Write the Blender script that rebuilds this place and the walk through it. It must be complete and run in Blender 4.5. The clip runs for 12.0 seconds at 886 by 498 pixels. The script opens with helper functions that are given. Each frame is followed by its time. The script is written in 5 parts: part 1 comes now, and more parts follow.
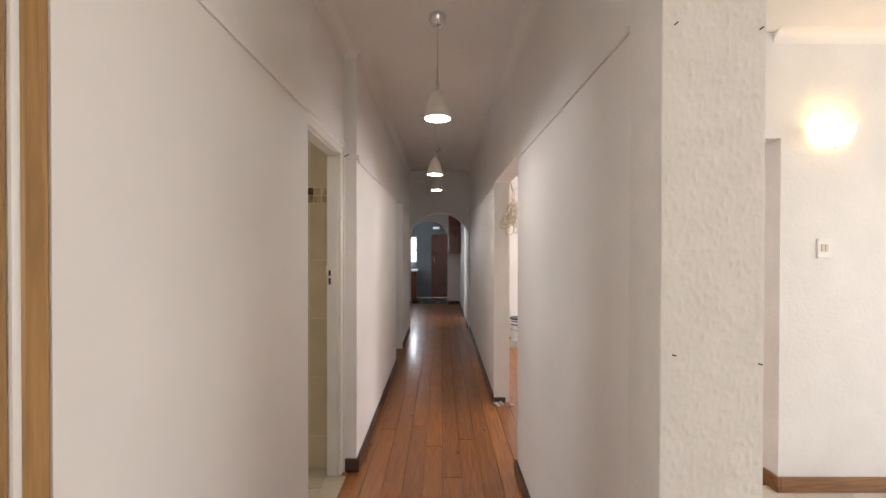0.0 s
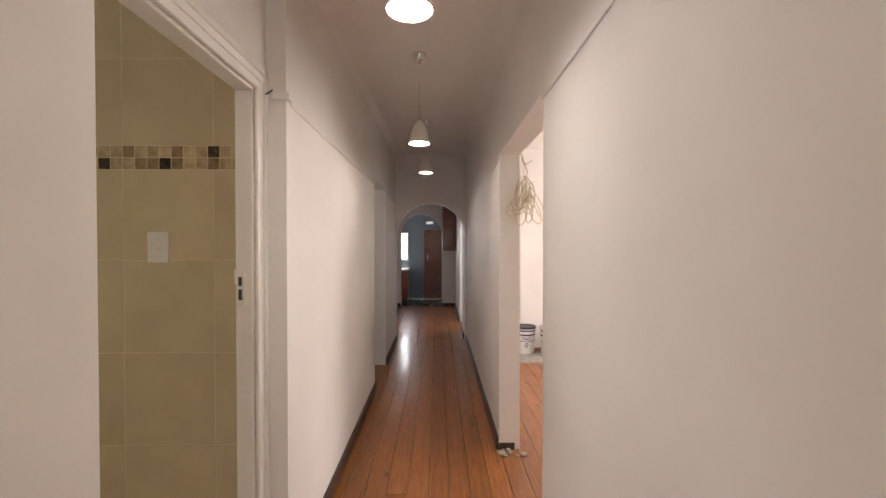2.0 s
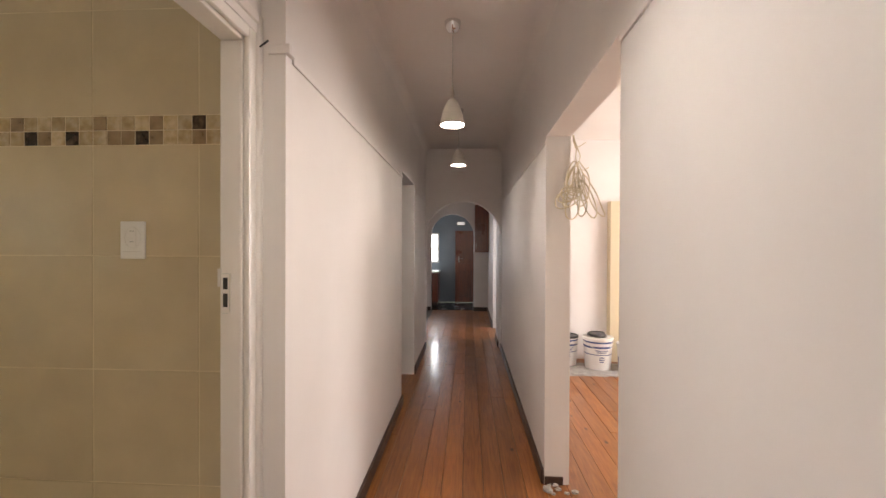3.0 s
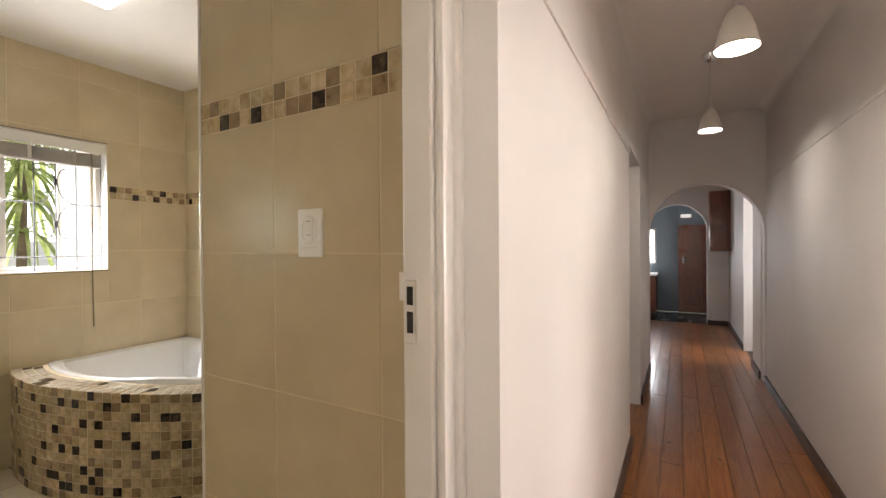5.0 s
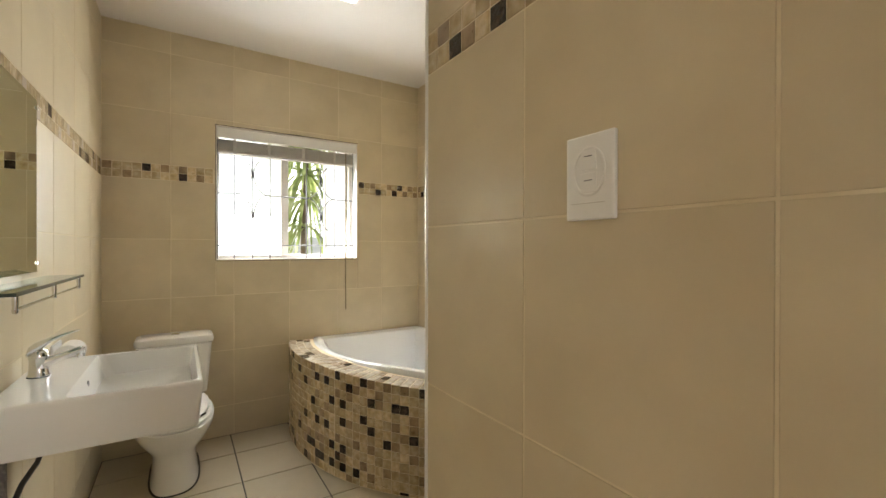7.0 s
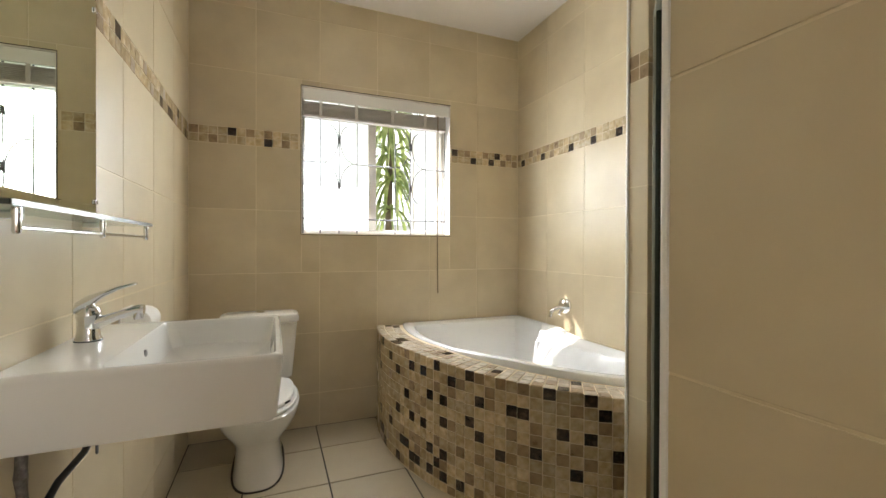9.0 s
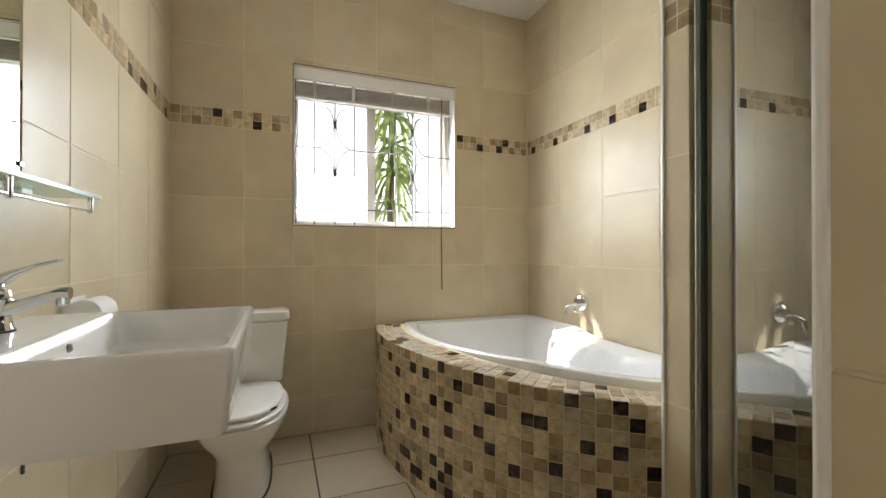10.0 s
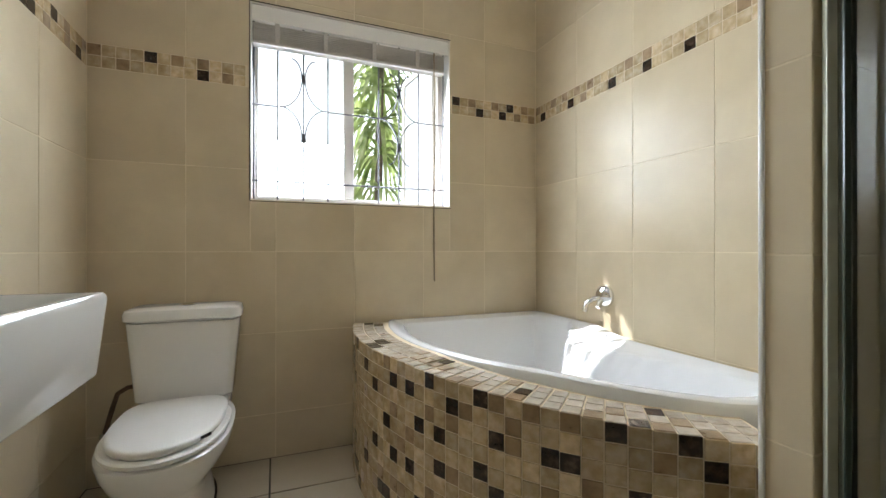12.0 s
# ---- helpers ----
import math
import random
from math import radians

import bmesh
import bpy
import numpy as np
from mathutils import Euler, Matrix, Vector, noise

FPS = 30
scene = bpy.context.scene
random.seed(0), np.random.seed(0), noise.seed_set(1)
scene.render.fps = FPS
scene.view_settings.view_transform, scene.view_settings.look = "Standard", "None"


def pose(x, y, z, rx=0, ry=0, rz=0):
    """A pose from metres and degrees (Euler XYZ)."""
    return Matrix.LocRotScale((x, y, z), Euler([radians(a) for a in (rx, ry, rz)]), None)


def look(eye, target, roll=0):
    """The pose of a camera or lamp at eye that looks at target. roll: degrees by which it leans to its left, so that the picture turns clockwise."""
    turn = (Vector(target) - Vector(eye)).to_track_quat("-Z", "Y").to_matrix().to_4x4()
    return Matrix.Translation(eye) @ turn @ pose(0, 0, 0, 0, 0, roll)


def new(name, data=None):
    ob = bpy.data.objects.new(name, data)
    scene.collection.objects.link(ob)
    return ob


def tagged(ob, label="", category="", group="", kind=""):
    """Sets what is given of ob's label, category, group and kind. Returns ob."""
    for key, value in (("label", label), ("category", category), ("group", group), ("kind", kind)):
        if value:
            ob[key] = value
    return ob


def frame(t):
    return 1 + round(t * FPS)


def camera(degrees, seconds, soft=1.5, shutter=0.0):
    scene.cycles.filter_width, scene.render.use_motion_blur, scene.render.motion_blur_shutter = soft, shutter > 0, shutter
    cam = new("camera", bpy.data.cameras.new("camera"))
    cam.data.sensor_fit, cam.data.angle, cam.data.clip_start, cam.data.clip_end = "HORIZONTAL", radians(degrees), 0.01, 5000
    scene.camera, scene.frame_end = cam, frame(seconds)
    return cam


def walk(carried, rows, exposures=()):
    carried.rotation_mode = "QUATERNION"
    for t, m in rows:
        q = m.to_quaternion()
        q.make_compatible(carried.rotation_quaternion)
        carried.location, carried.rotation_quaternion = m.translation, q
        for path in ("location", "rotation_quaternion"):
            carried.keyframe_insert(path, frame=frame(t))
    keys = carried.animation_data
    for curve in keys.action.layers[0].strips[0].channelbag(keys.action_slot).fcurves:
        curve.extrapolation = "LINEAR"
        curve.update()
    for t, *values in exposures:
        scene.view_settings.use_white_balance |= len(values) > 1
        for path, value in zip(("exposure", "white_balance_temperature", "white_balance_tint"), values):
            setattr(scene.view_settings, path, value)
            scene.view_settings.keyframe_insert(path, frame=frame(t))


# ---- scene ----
cam = camera(93.3, 12.0)
PATH = [
    (0, (0.011, 0.041, 1.482), (0.019, 2.041, 1.466), 0.1),
    (0.5, (0.03, 0.277, 1.466), (0.042, 2.277, 1.452), 0.1),
    (1, (0.031, 0.563, 1.466), (0.05, 2.563, 1.449), 0.0),
    (1.5, (0.049, 0.815, 1.472), (0.072, 2.815, 1.449), -0.1),
    (2, (0.076, 1.054, 1.457), (0.102, 3.053, 1.429), 0.0),
    (2.5, (0.095, 1.275, 1.451), (0.1, 3.275, 1.426), 0.0),
    (2.7, (0.082, 1.352, 1.439), (0.047, 3.352, 1.42), 0.1),

    (4.5, (-0.179, 1.902, 1.406), (-0.926, 3.757, 1.39), -0.3),
    (5, (-0.24, 2.027, 1.403), (-1.226, 3.767, 1.389), -0.4),
    (5.5, (-0.298, 2.103, 1.391), (-1.501, 3.7, 1.374), -0.3),
    (6, (-0.428, 2.194, 1.37), (-1.835, 3.616, 1.359), -0.1),
    (6.5, (-0.571, 2.266, 1.365), (-2.152, 3.491, 1.354), -0.1),
    (7, (-0.679, 2.302, 1.335), (-2.377, 3.359, 1.327), 0.1),
    (7.5, (-0.79, 2.313, 1.296), (-2.573, 3.218, 1.286), 0.1),
    (7.7, (-0.843, 2.307, 1.27), (-2.653, 3.158, 1.257), 0.2),
    (9.5, (-1.295, 2.375, 1.123), (-3.152, 3.116, 1.119), 0.1),
    (10, (-1.393, 2.419, 1.088), (-3.254, 3.15, 1.096), 0.0),
    (10.5, (-1.507, 2.434, 1.092), (-3.362, 3.183, 1.089), 0.1),
    (11, (-1.605, 2.517, 1.056), (-3.465, 3.253, 1.067), 0.0),
    (11.5, (-1.713, 2.578, 1.035), (-3.573, 3.313, 1.045), -0.0),
    (12, (-1.816, 2.613, 1.005), (-3.673, 3.356, 1.008), 0.0),
]
walk(cam, [(t, look(eye, target, roll)) for t, eye, target, roll in PATH],
     exposures=[(0, 0.74, 6450, 14), (1.0, 0.73, 6700, 17), (2.7, 0.87, 6950, 18), (5.5, 1.08, 6850, 14), (7.5, 1.06, 6800, 11), (9.5, 0.96, 6500, 11), (12.0, 0.88, 5950, 11)])

# ---------------------------------------------------------------- world and light
world = bpy.data.worlds.new("sky")
scene.world = world
world.use_nodes = True
wn = world.node_tree
sky = wn.nodes.new("ShaderNodeTexSky")
sky.sky_type = "NISHITA"
sky.sun_disc = False
SUN_FROM = Vector((-1.0, -1.0, 1.56)).normalized()
sky.sun_elevation = math.asin(SUN_FROM.z)
sky.sun_rotation = math.atan2(SUN_FROM.x, SUN_FROM.y)
wn.links.new(sky.outputs[0], wn.nodes["Background"].inputs[0])
wn.nodes["Background"].inputs[1].default_value = 0.15
sun = new("sun", bpy.data.lights.new("sun", "SUN"))
sun.data.energy, sun.data.angle, sun.data.color = 5.0, radians(0.5), (1.0, 0.965, 0.91)
sun.matrix_world = look(SUN_FROM * 20, (0, 0, 0))


def opening_light(name, eye, target, w, h, power, color=(1.0, 0.97, 0.93), spread=180):
    """Area lamp at an opening: daylight of a window, or fill where none is seen."""
    lamp = new(name, bpy.data.lights.new(name, "AREA"))
    lamp.data.shape, lamp.data.size, lamp.data.size_y = "RECTANGLE", w, h
    lamp.data.energy, lamp.data.color, lamp.data.spread = power, color, radians(spread)
    lamp.matrix_world = look(eye, target)
    return lamp


opening_light("daylight_bathroom", (-4.13, 3.01, 1.62), (-3.0, 3.01, 1.34), 0.98, 0.74, 20.5, (0.90, 0.96, 1.0), spread=165)
opening_light("daylight_lounge", (5.42, 0.2, 1.6), (0, 0.2, 1.5), 3.0, 1.5, 58)
# added fill from an unseen, assumed opening at the rear; brightens the passage
opening_light("fill_hall", (0.55, -3.12, 1.5), (0.2, 4, 1.3), 1.7, 1.7, 8.5)
opening_light("daylight_dining", (3.82, 5.0, 1.55), (0, 5.0, 1.3), 1.8, 1.3, 54)
opening_light("daylight_kitchen", (-0.95, 11.95, 1.4), (-0.5, 8, 0.6), 0.5, 0.72, 8, (0.86, 0.93, 1.0))
opening_light("daylight_side_hall", (1.93, 8.35, 1.5), (0.8, 8.3, 1.1), 0.7, 0.9, 19, (0.9, 0.95, 1.0))
# fill lamp added in the unseen side room to lift the near right wall
opening_light("fill_entry", (-2.22, -0.35, 1.55), (0.5, 1.2, 1.3), 0.9, 1.1, 16)

# ---------------------------------------------------------------- materials


def mat_base(name):
    m = bpy.data.materials.new(name)
    m.use_nodes = True
    return m, m.node_tree.nodes, m.node_tree.links, m.node_tree.nodes["Principled BSDF"]


def ramp(nodes, stops):
    r = nodes.new("ShaderNodeValToRGB")
    els = r.color_ramp.elements
    while len(els) < len(stops):
        els.new(0.5)
    for e, (p, c) in zip(els, stops):
        e.position, e.color = p, (*c, 1)
    return r


def surface(name, colors, scale=6.0, rough=0.5, rough_var=0.1, bump=0.1, bump_scale=60.0, metal=0.0, piece=0.0,
            stretch=(1, 1, 1), coat=0.0, spec=0.5, detail=6.0, stain=0.0, stain_scale=1.2):
    """Noise-mixed paint, stone or ceramic: two scales of colour, uneven gloss and fine relief; piece: lightness change from piece to piece."""
    m, n, l, b = mat_base(name)
    co = n.new("ShaderNodeTexCoord")
    mp = n.new("ShaderNodeMapping")
    mp.inputs["Scale"].default_value = stretch
    l.new(co.outputs["Object"], mp.inputs[0])
    vec = mp.outputs[0]
    if piece:
        info = n.new("ShaderNodeObjectInfo")
        off = n.new("ShaderNodeVectorMath")
        off.operation = "SCALE"
        off.inputs[0].default_value = (37.0, 91.0, 53.0)
        l.new(info.outputs["Random"], off.inputs["Scale"])
        add = n.new("ShaderNodeVectorMath")
        l.new(vec, add.inputs[0])
        l.new(off.outputs[0], add.inputs[1])
        vec = add.outputs[0]
    t1 = n.new("ShaderNodeTexNoise")
    t1.inputs["Scale"].default_value, t1.inputs["Detail"].default_value = scale, detail
    l.new(vec, t1.inputs["Vector"])
    k = len(colors)
    r = ramp(n, [(0.3 + 0.4 * i / max(1, k - 1), c) for i, c in enumerate(colors)])
    l.new(t1.outputs["Fac"], r.inputs[0])
    col = r.outputs[0]
    if stain:
        t3 = n.new("ShaderNodeTexNoise")
        t3.inputs["Scale"].default_value, t3.inputs["Detail"].default_value = stain_scale, 4
        l.new(vec, t3.inputs["Vector"])
        mr3 = n.new("ShaderNodeMapRange")
        mr3.inputs["From Min"].default_value, mr3.inputs["From Max"].default_value = 0.35, 0.7
        mr3.inputs["To Min"].default_value, mr3.inputs["To Max"].default_value = 1.0, 1.0 - stain
        l.new(t3.outputs["Fac"], mr3.inputs[0])
        hs = n.new("ShaderNodeHueSaturation")
        l.new(mr3.outputs[0], hs.inputs["Value"])
        l.new(col, hs.inputs["Color"])
        col = hs.outputs[0]
    if piece:
        mr = n.new("ShaderNodeMapRange")
        mr.inputs["To Min"].default_value, mr.inputs["To Max"].default_value = 1 - piece, 1 + piece * 0.7
        l.new(info.outputs["Random"], mr.inputs[0])
        hv = n.new("ShaderNodeHueSaturation")
        l.new(mr.outputs[0], hv.inputs["Value"])
        l.new(col, hv.inputs["Color"])
        col = hv.outputs[0]
    l.new(col, b.inputs["Base Color"])
    t2 = n.new("ShaderNodeTexNoise")
    t2.inputs["Scale"].default_value, t2.inputs["Detail"].default_value = bump_scale, 5
    l.new(vec, t2.inputs["Vector"])
    if bump:
        bp = n.new("ShaderNodeBump")
        bp.inputs["Strength"].default_value, bp.inputs["Distance"].default_value = bump, 0.004
        l.new(t2.outputs["Fac"], bp.inputs["Height"])
        l.new(bp.outputs[0], b.inputs["Normal"])
    rr = n.new("ShaderNodeMapRange")
    rr.inputs["To Min"].default_value, rr.inputs["To Max"].default_value = max(0.02, rough - rough_var), rough + rough_var
    l.new(t1.outputs["Fac"], rr.inputs[0])
    l.new(rr.outputs[0], b.inputs["Roughness"])
    b.inputs["Metallic"].default_value = metal
    b.inputs["Specular IOR Level"].default_value = spec
    if coat:
        b.inputs["Coat Weight"].default_value, b.inputs["Coat Roughness"].default_value = coat, 0.08
    return m


def wood(name, light, dark, rough, piece, knots=False, coat=0.0, axis=1, spec=0.5):
    """Grain drawn out along one axis, with tone change from board to board and dark knots."""
    m, n, l, b = mat_base(name)
    co = n.new("ShaderNodeTexCoord")
    info = n.new("ShaderNodeObjectInfo")
    off = n.new("ShaderNodeVectorMath")
    off.operation = "SCALE"
    off.inputs[0].default_value = (17.0, 71.0, 31.0)
    l.new(info.outputs["Random"], off.inputs["Scale"])
    add = n.new("ShaderNodeVectorMath")
    l.new(co.outputs["Object"], add.inputs[0])
    l.new(off.outputs[0], add.inputs[1])
    mp = n.new("ShaderNodeMapping")
    st = [14.0, 14.0, 14.0]
    st[axis] = 0.9
    mp.inputs["Scale"].default_value = st
    l.new(add.outputs[0], mp.inputs[0])
    g = n.new("ShaderNodeTexNoise")
    g.inputs["Scale"].default_value, g.inputs["Detail"].default_value, g.inputs["Distortion"].default_value = 3.0, 8, 1.6
    l.new(mp.outputs[0], g.inputs["Vector"])
    mid = [(a + c) / 2 for a, c in zip(light, dark)]
    r = ramp(n, [(0.32, dark), (0.5, mid), (0.68, light)])
    l.new(g.outputs["Fac"], r.inputs[0])
    col = r.outputs[0]
    if knots:
        v = n.new("ShaderNodeTexVoronoi")
        v.inputs["Scale"].default_value = 6.0
        km = n.new("ShaderNodeMapping")
        ks = [1.0, 1.0, 0.0]
        ks[axis] = 0.55
        km.inputs["Scale"].default_value = ks
        l.new(add.outputs[0], km.inputs[0])
        l.new(km.outputs[0], v.inputs["Vector"])
        kr = ramp(n, [(0.045, (1, 1, 1)), (0.10, (0, 0, 0))])
        l.new(v.outputs["Distance"], kr.inputs[0])
        mx = n.new("ShaderNodeMixRGB")
        mx.inputs[2].default_value = (dark[0] * 0.25, dark[1] * 0.2, dark[2] * 0.2, 1)
        l.new(kr.outputs[0], mx.inputs[0])
        l.new(col, mx.inputs[1])
        col = mx.outputs[0]
    mr = n.new("ShaderNodeMapRange")
    mr.inputs["To Min"].default_value, mr.inputs["To Max"].default_value = 1 - piece, 1 + piece * 0.8
    l.new(info.outputs["Random"], mr.inputs[0])
    hv = n.new("ShaderNodeHueSaturation")
    l.new(mr.outputs[0], hv.inputs["Value"])
    l.new(col, hv.inputs["Color"])
    l.new(hv.outputs[0], b.inputs["Base Color"])
    w = n.new("ShaderNodeTexNoise")
    w.inputs["Scale"].default_value = 2.5
    l.new(co.outputs["Object"], w.inputs["Vector"])
    rr = n.new("ShaderNodeMapRange")
    rr.inputs["To Min"].default_value, rr.inputs["To Max"].default_value = max(0.05, rough - 0.1), rough + 0.12
    l.new(w.outputs["Fac"], rr.inputs[0])
    l.new(rr.outputs[0], b.inputs["Roughness"])
    bp = n.new("ShaderNodeBump")
    bp.inputs["Strength"].default_value, bp.inputs["Distance"].default_value = 0.12, 0.002
    l.new(g.outputs["Fac"], bp.inputs["Height"])
    l.new(bp.outputs[0], b.inputs["Normal"])
    b.inputs["Specular IOR Level"].default_value = spec
    if coat:
        b.inputs["Coat Weight"].default_value, b.inputs["Coat Roughness"].default_value = coat, 0.12
    return m


def plain(name, color, rough=0.4, metal=0.0, trans=0.0, ior=1.45, glow=0.0):
    m, n, l, b = mat_base(name)
    b.inputs["Base Color"].default_value = (*color, 1)
    b.inputs["Roughness"].default_value, b.inputs["Metallic"].default_value = rough, metal
    b.inputs["Transmission Weight"].default_value, b.inputs["IOR"].default_value = trans, ior
    if glow:
        b.inputs["Emission Color"].default_value, b.inputs["Emission Strength"].default_value = (*color, 1), glow
    return m


PAINT = surface("wall_paint", [(0.78, 0.745, 0.715), (0.83, 0.795, 0.765)], 2.0, 0.6, 0.08, 0.12, 45, stain=0.05)
CEIL = surface("ceiling_paint", [(0.82, 0.785, 0.75), (0.86, 0.825, 0.79)], 2.0, 0.7, 0.08, 0.1, 60, stain=0.04)
ROUGHCAST = surface("rough_plaster", [(0.73, 0.70, 0.65), (0.8, 0.77, 0.72)], 12.0, 0.55, 0.1, 0.35, 90, stain=0.06)
LOUNGE_PAINT = surface("lounge_plaster", [(0.76, 0.74, 0.71), (0.82, 0.80, 0.77)], 4.0, 0.6, 0.08, 0.6, 50)
CREAM_PAINT = surface("cream_wall_paint", [(0.62, 0.53, 0.36), (0.68, 0.58, 0.40)], 2.0, 0.6, 0.08, 0.1, 45)
BLUE_PAINT = surface("kitchen_paint", [(0.20, 0.24, 0.27), (0.25, 0.29, 0.32)], 2.0, 0.6, 0.08, 0.1, 45)
FRAME_PAINT = surface("frame_gloss_paint", [(0.77, 0.735, 0.69), (0.82, 0.785, 0.74)], 3.0, 0.32, 0.08, 0.1, 25, stain=0.06, stain_scale=5)
GROUT = surface("tile_grout", [(0.68, 0.58, 0.40), (0.78, 0.69, 0.51)], 9.0, 0.8, 0.1, 0.4, 90)
FLOOR_GROUT = surface("floor_grout", [(0.045, 0.04, 0.035), (0.10, 0.085, 0.07)], 9.0, 0.8, 0.1, 0.4, 90)
TILE = surface("beige_wall_tile", [(0.58, 0.485, 0.325), (0.625, 0.53, 0.362), (0.67, 0.575, 0.40)], 3.2, 0.32, 0.06, 0.05, 30, piece=0.035, stain=0.05, stain_scale=7, spec=0.28)
FLOOR_TILE = surface("cream_floor_tile", [(0.47, 0.40, 0.28), (0.495, 0.425, 0.30), (0.52, 0.45, 0.325)], 5.0, 0.32, 0.06, 0.05, 30, piece=0.05, stain=0.05, stain_scale=3)
LOUNGE_TILE = surface("lounge_floor_tile", [(0.58, 0.53, 0.46), (0.66, 0.61, 0.54)], 4.0, 0.3, 0.08, 0.06, 30, piece=0.05)
M_CREAM = surface("cream_stone_chip", [(0.48, 0.355, 0.19), (0.62, 0.49, 0.30), (0.74, 0.63, 0.45)], 30, 0.17, 0.06, 0.25, 130, piece=0.24, stain=0.15, stain_scale=40, spec=0.6)
# the cream chip again, paled so the colour carries the ledge's sky reflection
M_SKYLIT = surface("skylit_cream_chip", [(0.52, 0.44, 0.33), (0.64, 0.56, 0.45), (0.73, 0.66, 0.56)], 30, 0.17, 0.06, 0.25, 130, piece=0.16, stain=0.12, stain_scale=40, spec=0.6)
M_BROWN = surface("brown_stone_chip", [(0.20, 0.13, 0.065), (0.30, 0.205, 0.11), (0.36, 0.26, 0.15)], 30, 0.3, 0.08, 0.25, 130, piece=0.18)
M_DARK = surface("dark_marble_chip", [(0.014, 0.010, 0.008), (0.03, 0.018, 0.012), (0.10, 0.07, 0.05)], 45, 0.15, 0.06, 0.1, 130, piece=0.3)
CERAMIC = surface("white_ceramic", [(0.80, 0.79, 0.76), (0.83, 0.82, 0.79)], 3, 0.08, 0.03, 0.0, 30, spec=0.6)
ACRYLIC = surface("white_acrylic", [(0.82, 0.83, 0.84), (0.85, 0.86, 0.87)], 3, 0.14, 0.04, 0.0, 30)
PLASTIC = surface("white_plastic", [(0.78, 0.77, 0.74), (0.81, 0.80, 0.77)], 3, 0.3, 0.05, 0.0, 30)
CHROME = surface("chrome", [(0.72, 0.73, 0.74), (0.80, 0.81, 0.82)], 20, 0.08, 0.04, 0.0, 30, metal=1.0)
STEEL = surface("brushed_aluminium", [(0.62, 0.62, 0.58), (0.72, 0.72, 0.68)], 20, 0.3, 0.06, 0.05, 90, metal=1.0)
IRON = surface("bar_paint", [(0.12, 0.12, 0.125), (0.18, 0.18, 0.185)], 20, 0.4, 0.06, 0.05, 90)
DARK_IRON = surface("dark_bar_knot", [(0.05, 0.05, 0.05), (0.09, 0.09, 0.09)], 20, 0.4, 0.06, 0.05, 90)
DARK = surface("dark_recess", [(0.012, 0.010, 0.010), (0.03, 0.025, 0.02)], 20, 0.7, 0.1, 0.1, 60)
RUBBER = surface("grey_braided_hose", [(0.10, 0.09, 0.08), (0.22, 0.20, 0.18)], 140, 0.4, 0.1, 0.3, 200)
BLIND = surface("grey_blind_slat", [(0.50, 0.47, 0.43), (0.58, 0.55, 0.51)], 8, 0.5, 0.08, 0.05, 90)
BOARD = wood("varnished_pine_board", (0.36, 0.132, 0.029), (0.215, 0.066, 0.0135), 0.34, 0.2, knots=True, coat=0.3)
DARK_WOOD = wood("dark_stained_wood", (0.085, 0.045, 0.028), (0.035, 0.018, 0.012), 0.4, 0.15)
RED_WOOD = wood("reddish_cabinet_wood", (0.22, 0.052, 0.02), (0.11, 0.022, 0.010), 0.3, 0.15, axis=2, coat=0.2)
BROWN_WOOD = wood("golden_brown_frame_wood", (0.42, 0.24, 0.09), (0.28, 0.15, 0.05), 0.4, 0.1, axis=2)
SKIRT_WOOD = wood("varnished_skirting_wood", (0.30, 0.15, 0.06), (0.16, 0.07, 0.03), 0.35, 0.15, axis=0)
SHADE = surface("cream_enamel_shade", [(0.70, 0.67, 0.60), (0.76, 0.73, 0.66)], 6, 0.35, 0.06, 0.0, 30)
BULB = plain("lamp_diffuser", (1.0, 0.96, 0.88), 0.5, glow=58.0)
WARM_GLASS = plain("glowing_alabaster_glass", (1.0, 0.74, 0.34), 0.4, glow=2.2)
CEIL_GLOW = plain("ceiling_light_diffuser", (1.0, 0.93, 0.82), 0.5, glow=3.4)
DIM_GLOW = plain("dim_lamp_diffuser", (0.9, 0.88, 0.84), 0.5, glow=0.35)
MIRROR = plain("mirror_silver", (0.76, 0.82, 0.72), 0.01, metal=1.0)
GLASS = plain("green_tinted_glass", (0.42, 0.60, 0.52), 0.0, trans=1.0, ior=1.5)
TINTED = plain("tinted_shower_glass", (0.22, 0.25, 0.20), 0.0, trans=1.0, ior=1.5)
GREEN_EDGE = plain("green_glass_edge", (0.03, 0.042, 0.034), 0.25)
CHANNEL = surface("pale_satin_aluminium", [(0.33, 0.33, 0.26), (0.40, 0.40, 0.32)], 20, 0.4, 0.06, 0.05, 90)
OBSCURE = plain("obscure_window_glass", (0.95, 0.97, 0.96), 0.45, trans=1.0)


def translucent(m, share):
    """Let light shine through thin leaves in their own colour."""
    n, l = m.node_tree.nodes, m.node_tree.links
    b = n["Principled BSDF"]
    tr, mix = n.new("ShaderNodeBsdfTranslucent"), n.new("ShaderNodeMixShader")
    l.new(b.inputs["Base Color"].links[0].from_socket, tr.inputs["Color"])
    mix.inputs[0].default_value = share
    l.new(b.outputs[0], mix.inputs[1])
    l.new(tr.outputs[0], mix.inputs[2])
    l.new(mix.outputs[0], n["Material Output"].inputs["Surface"])
    return m


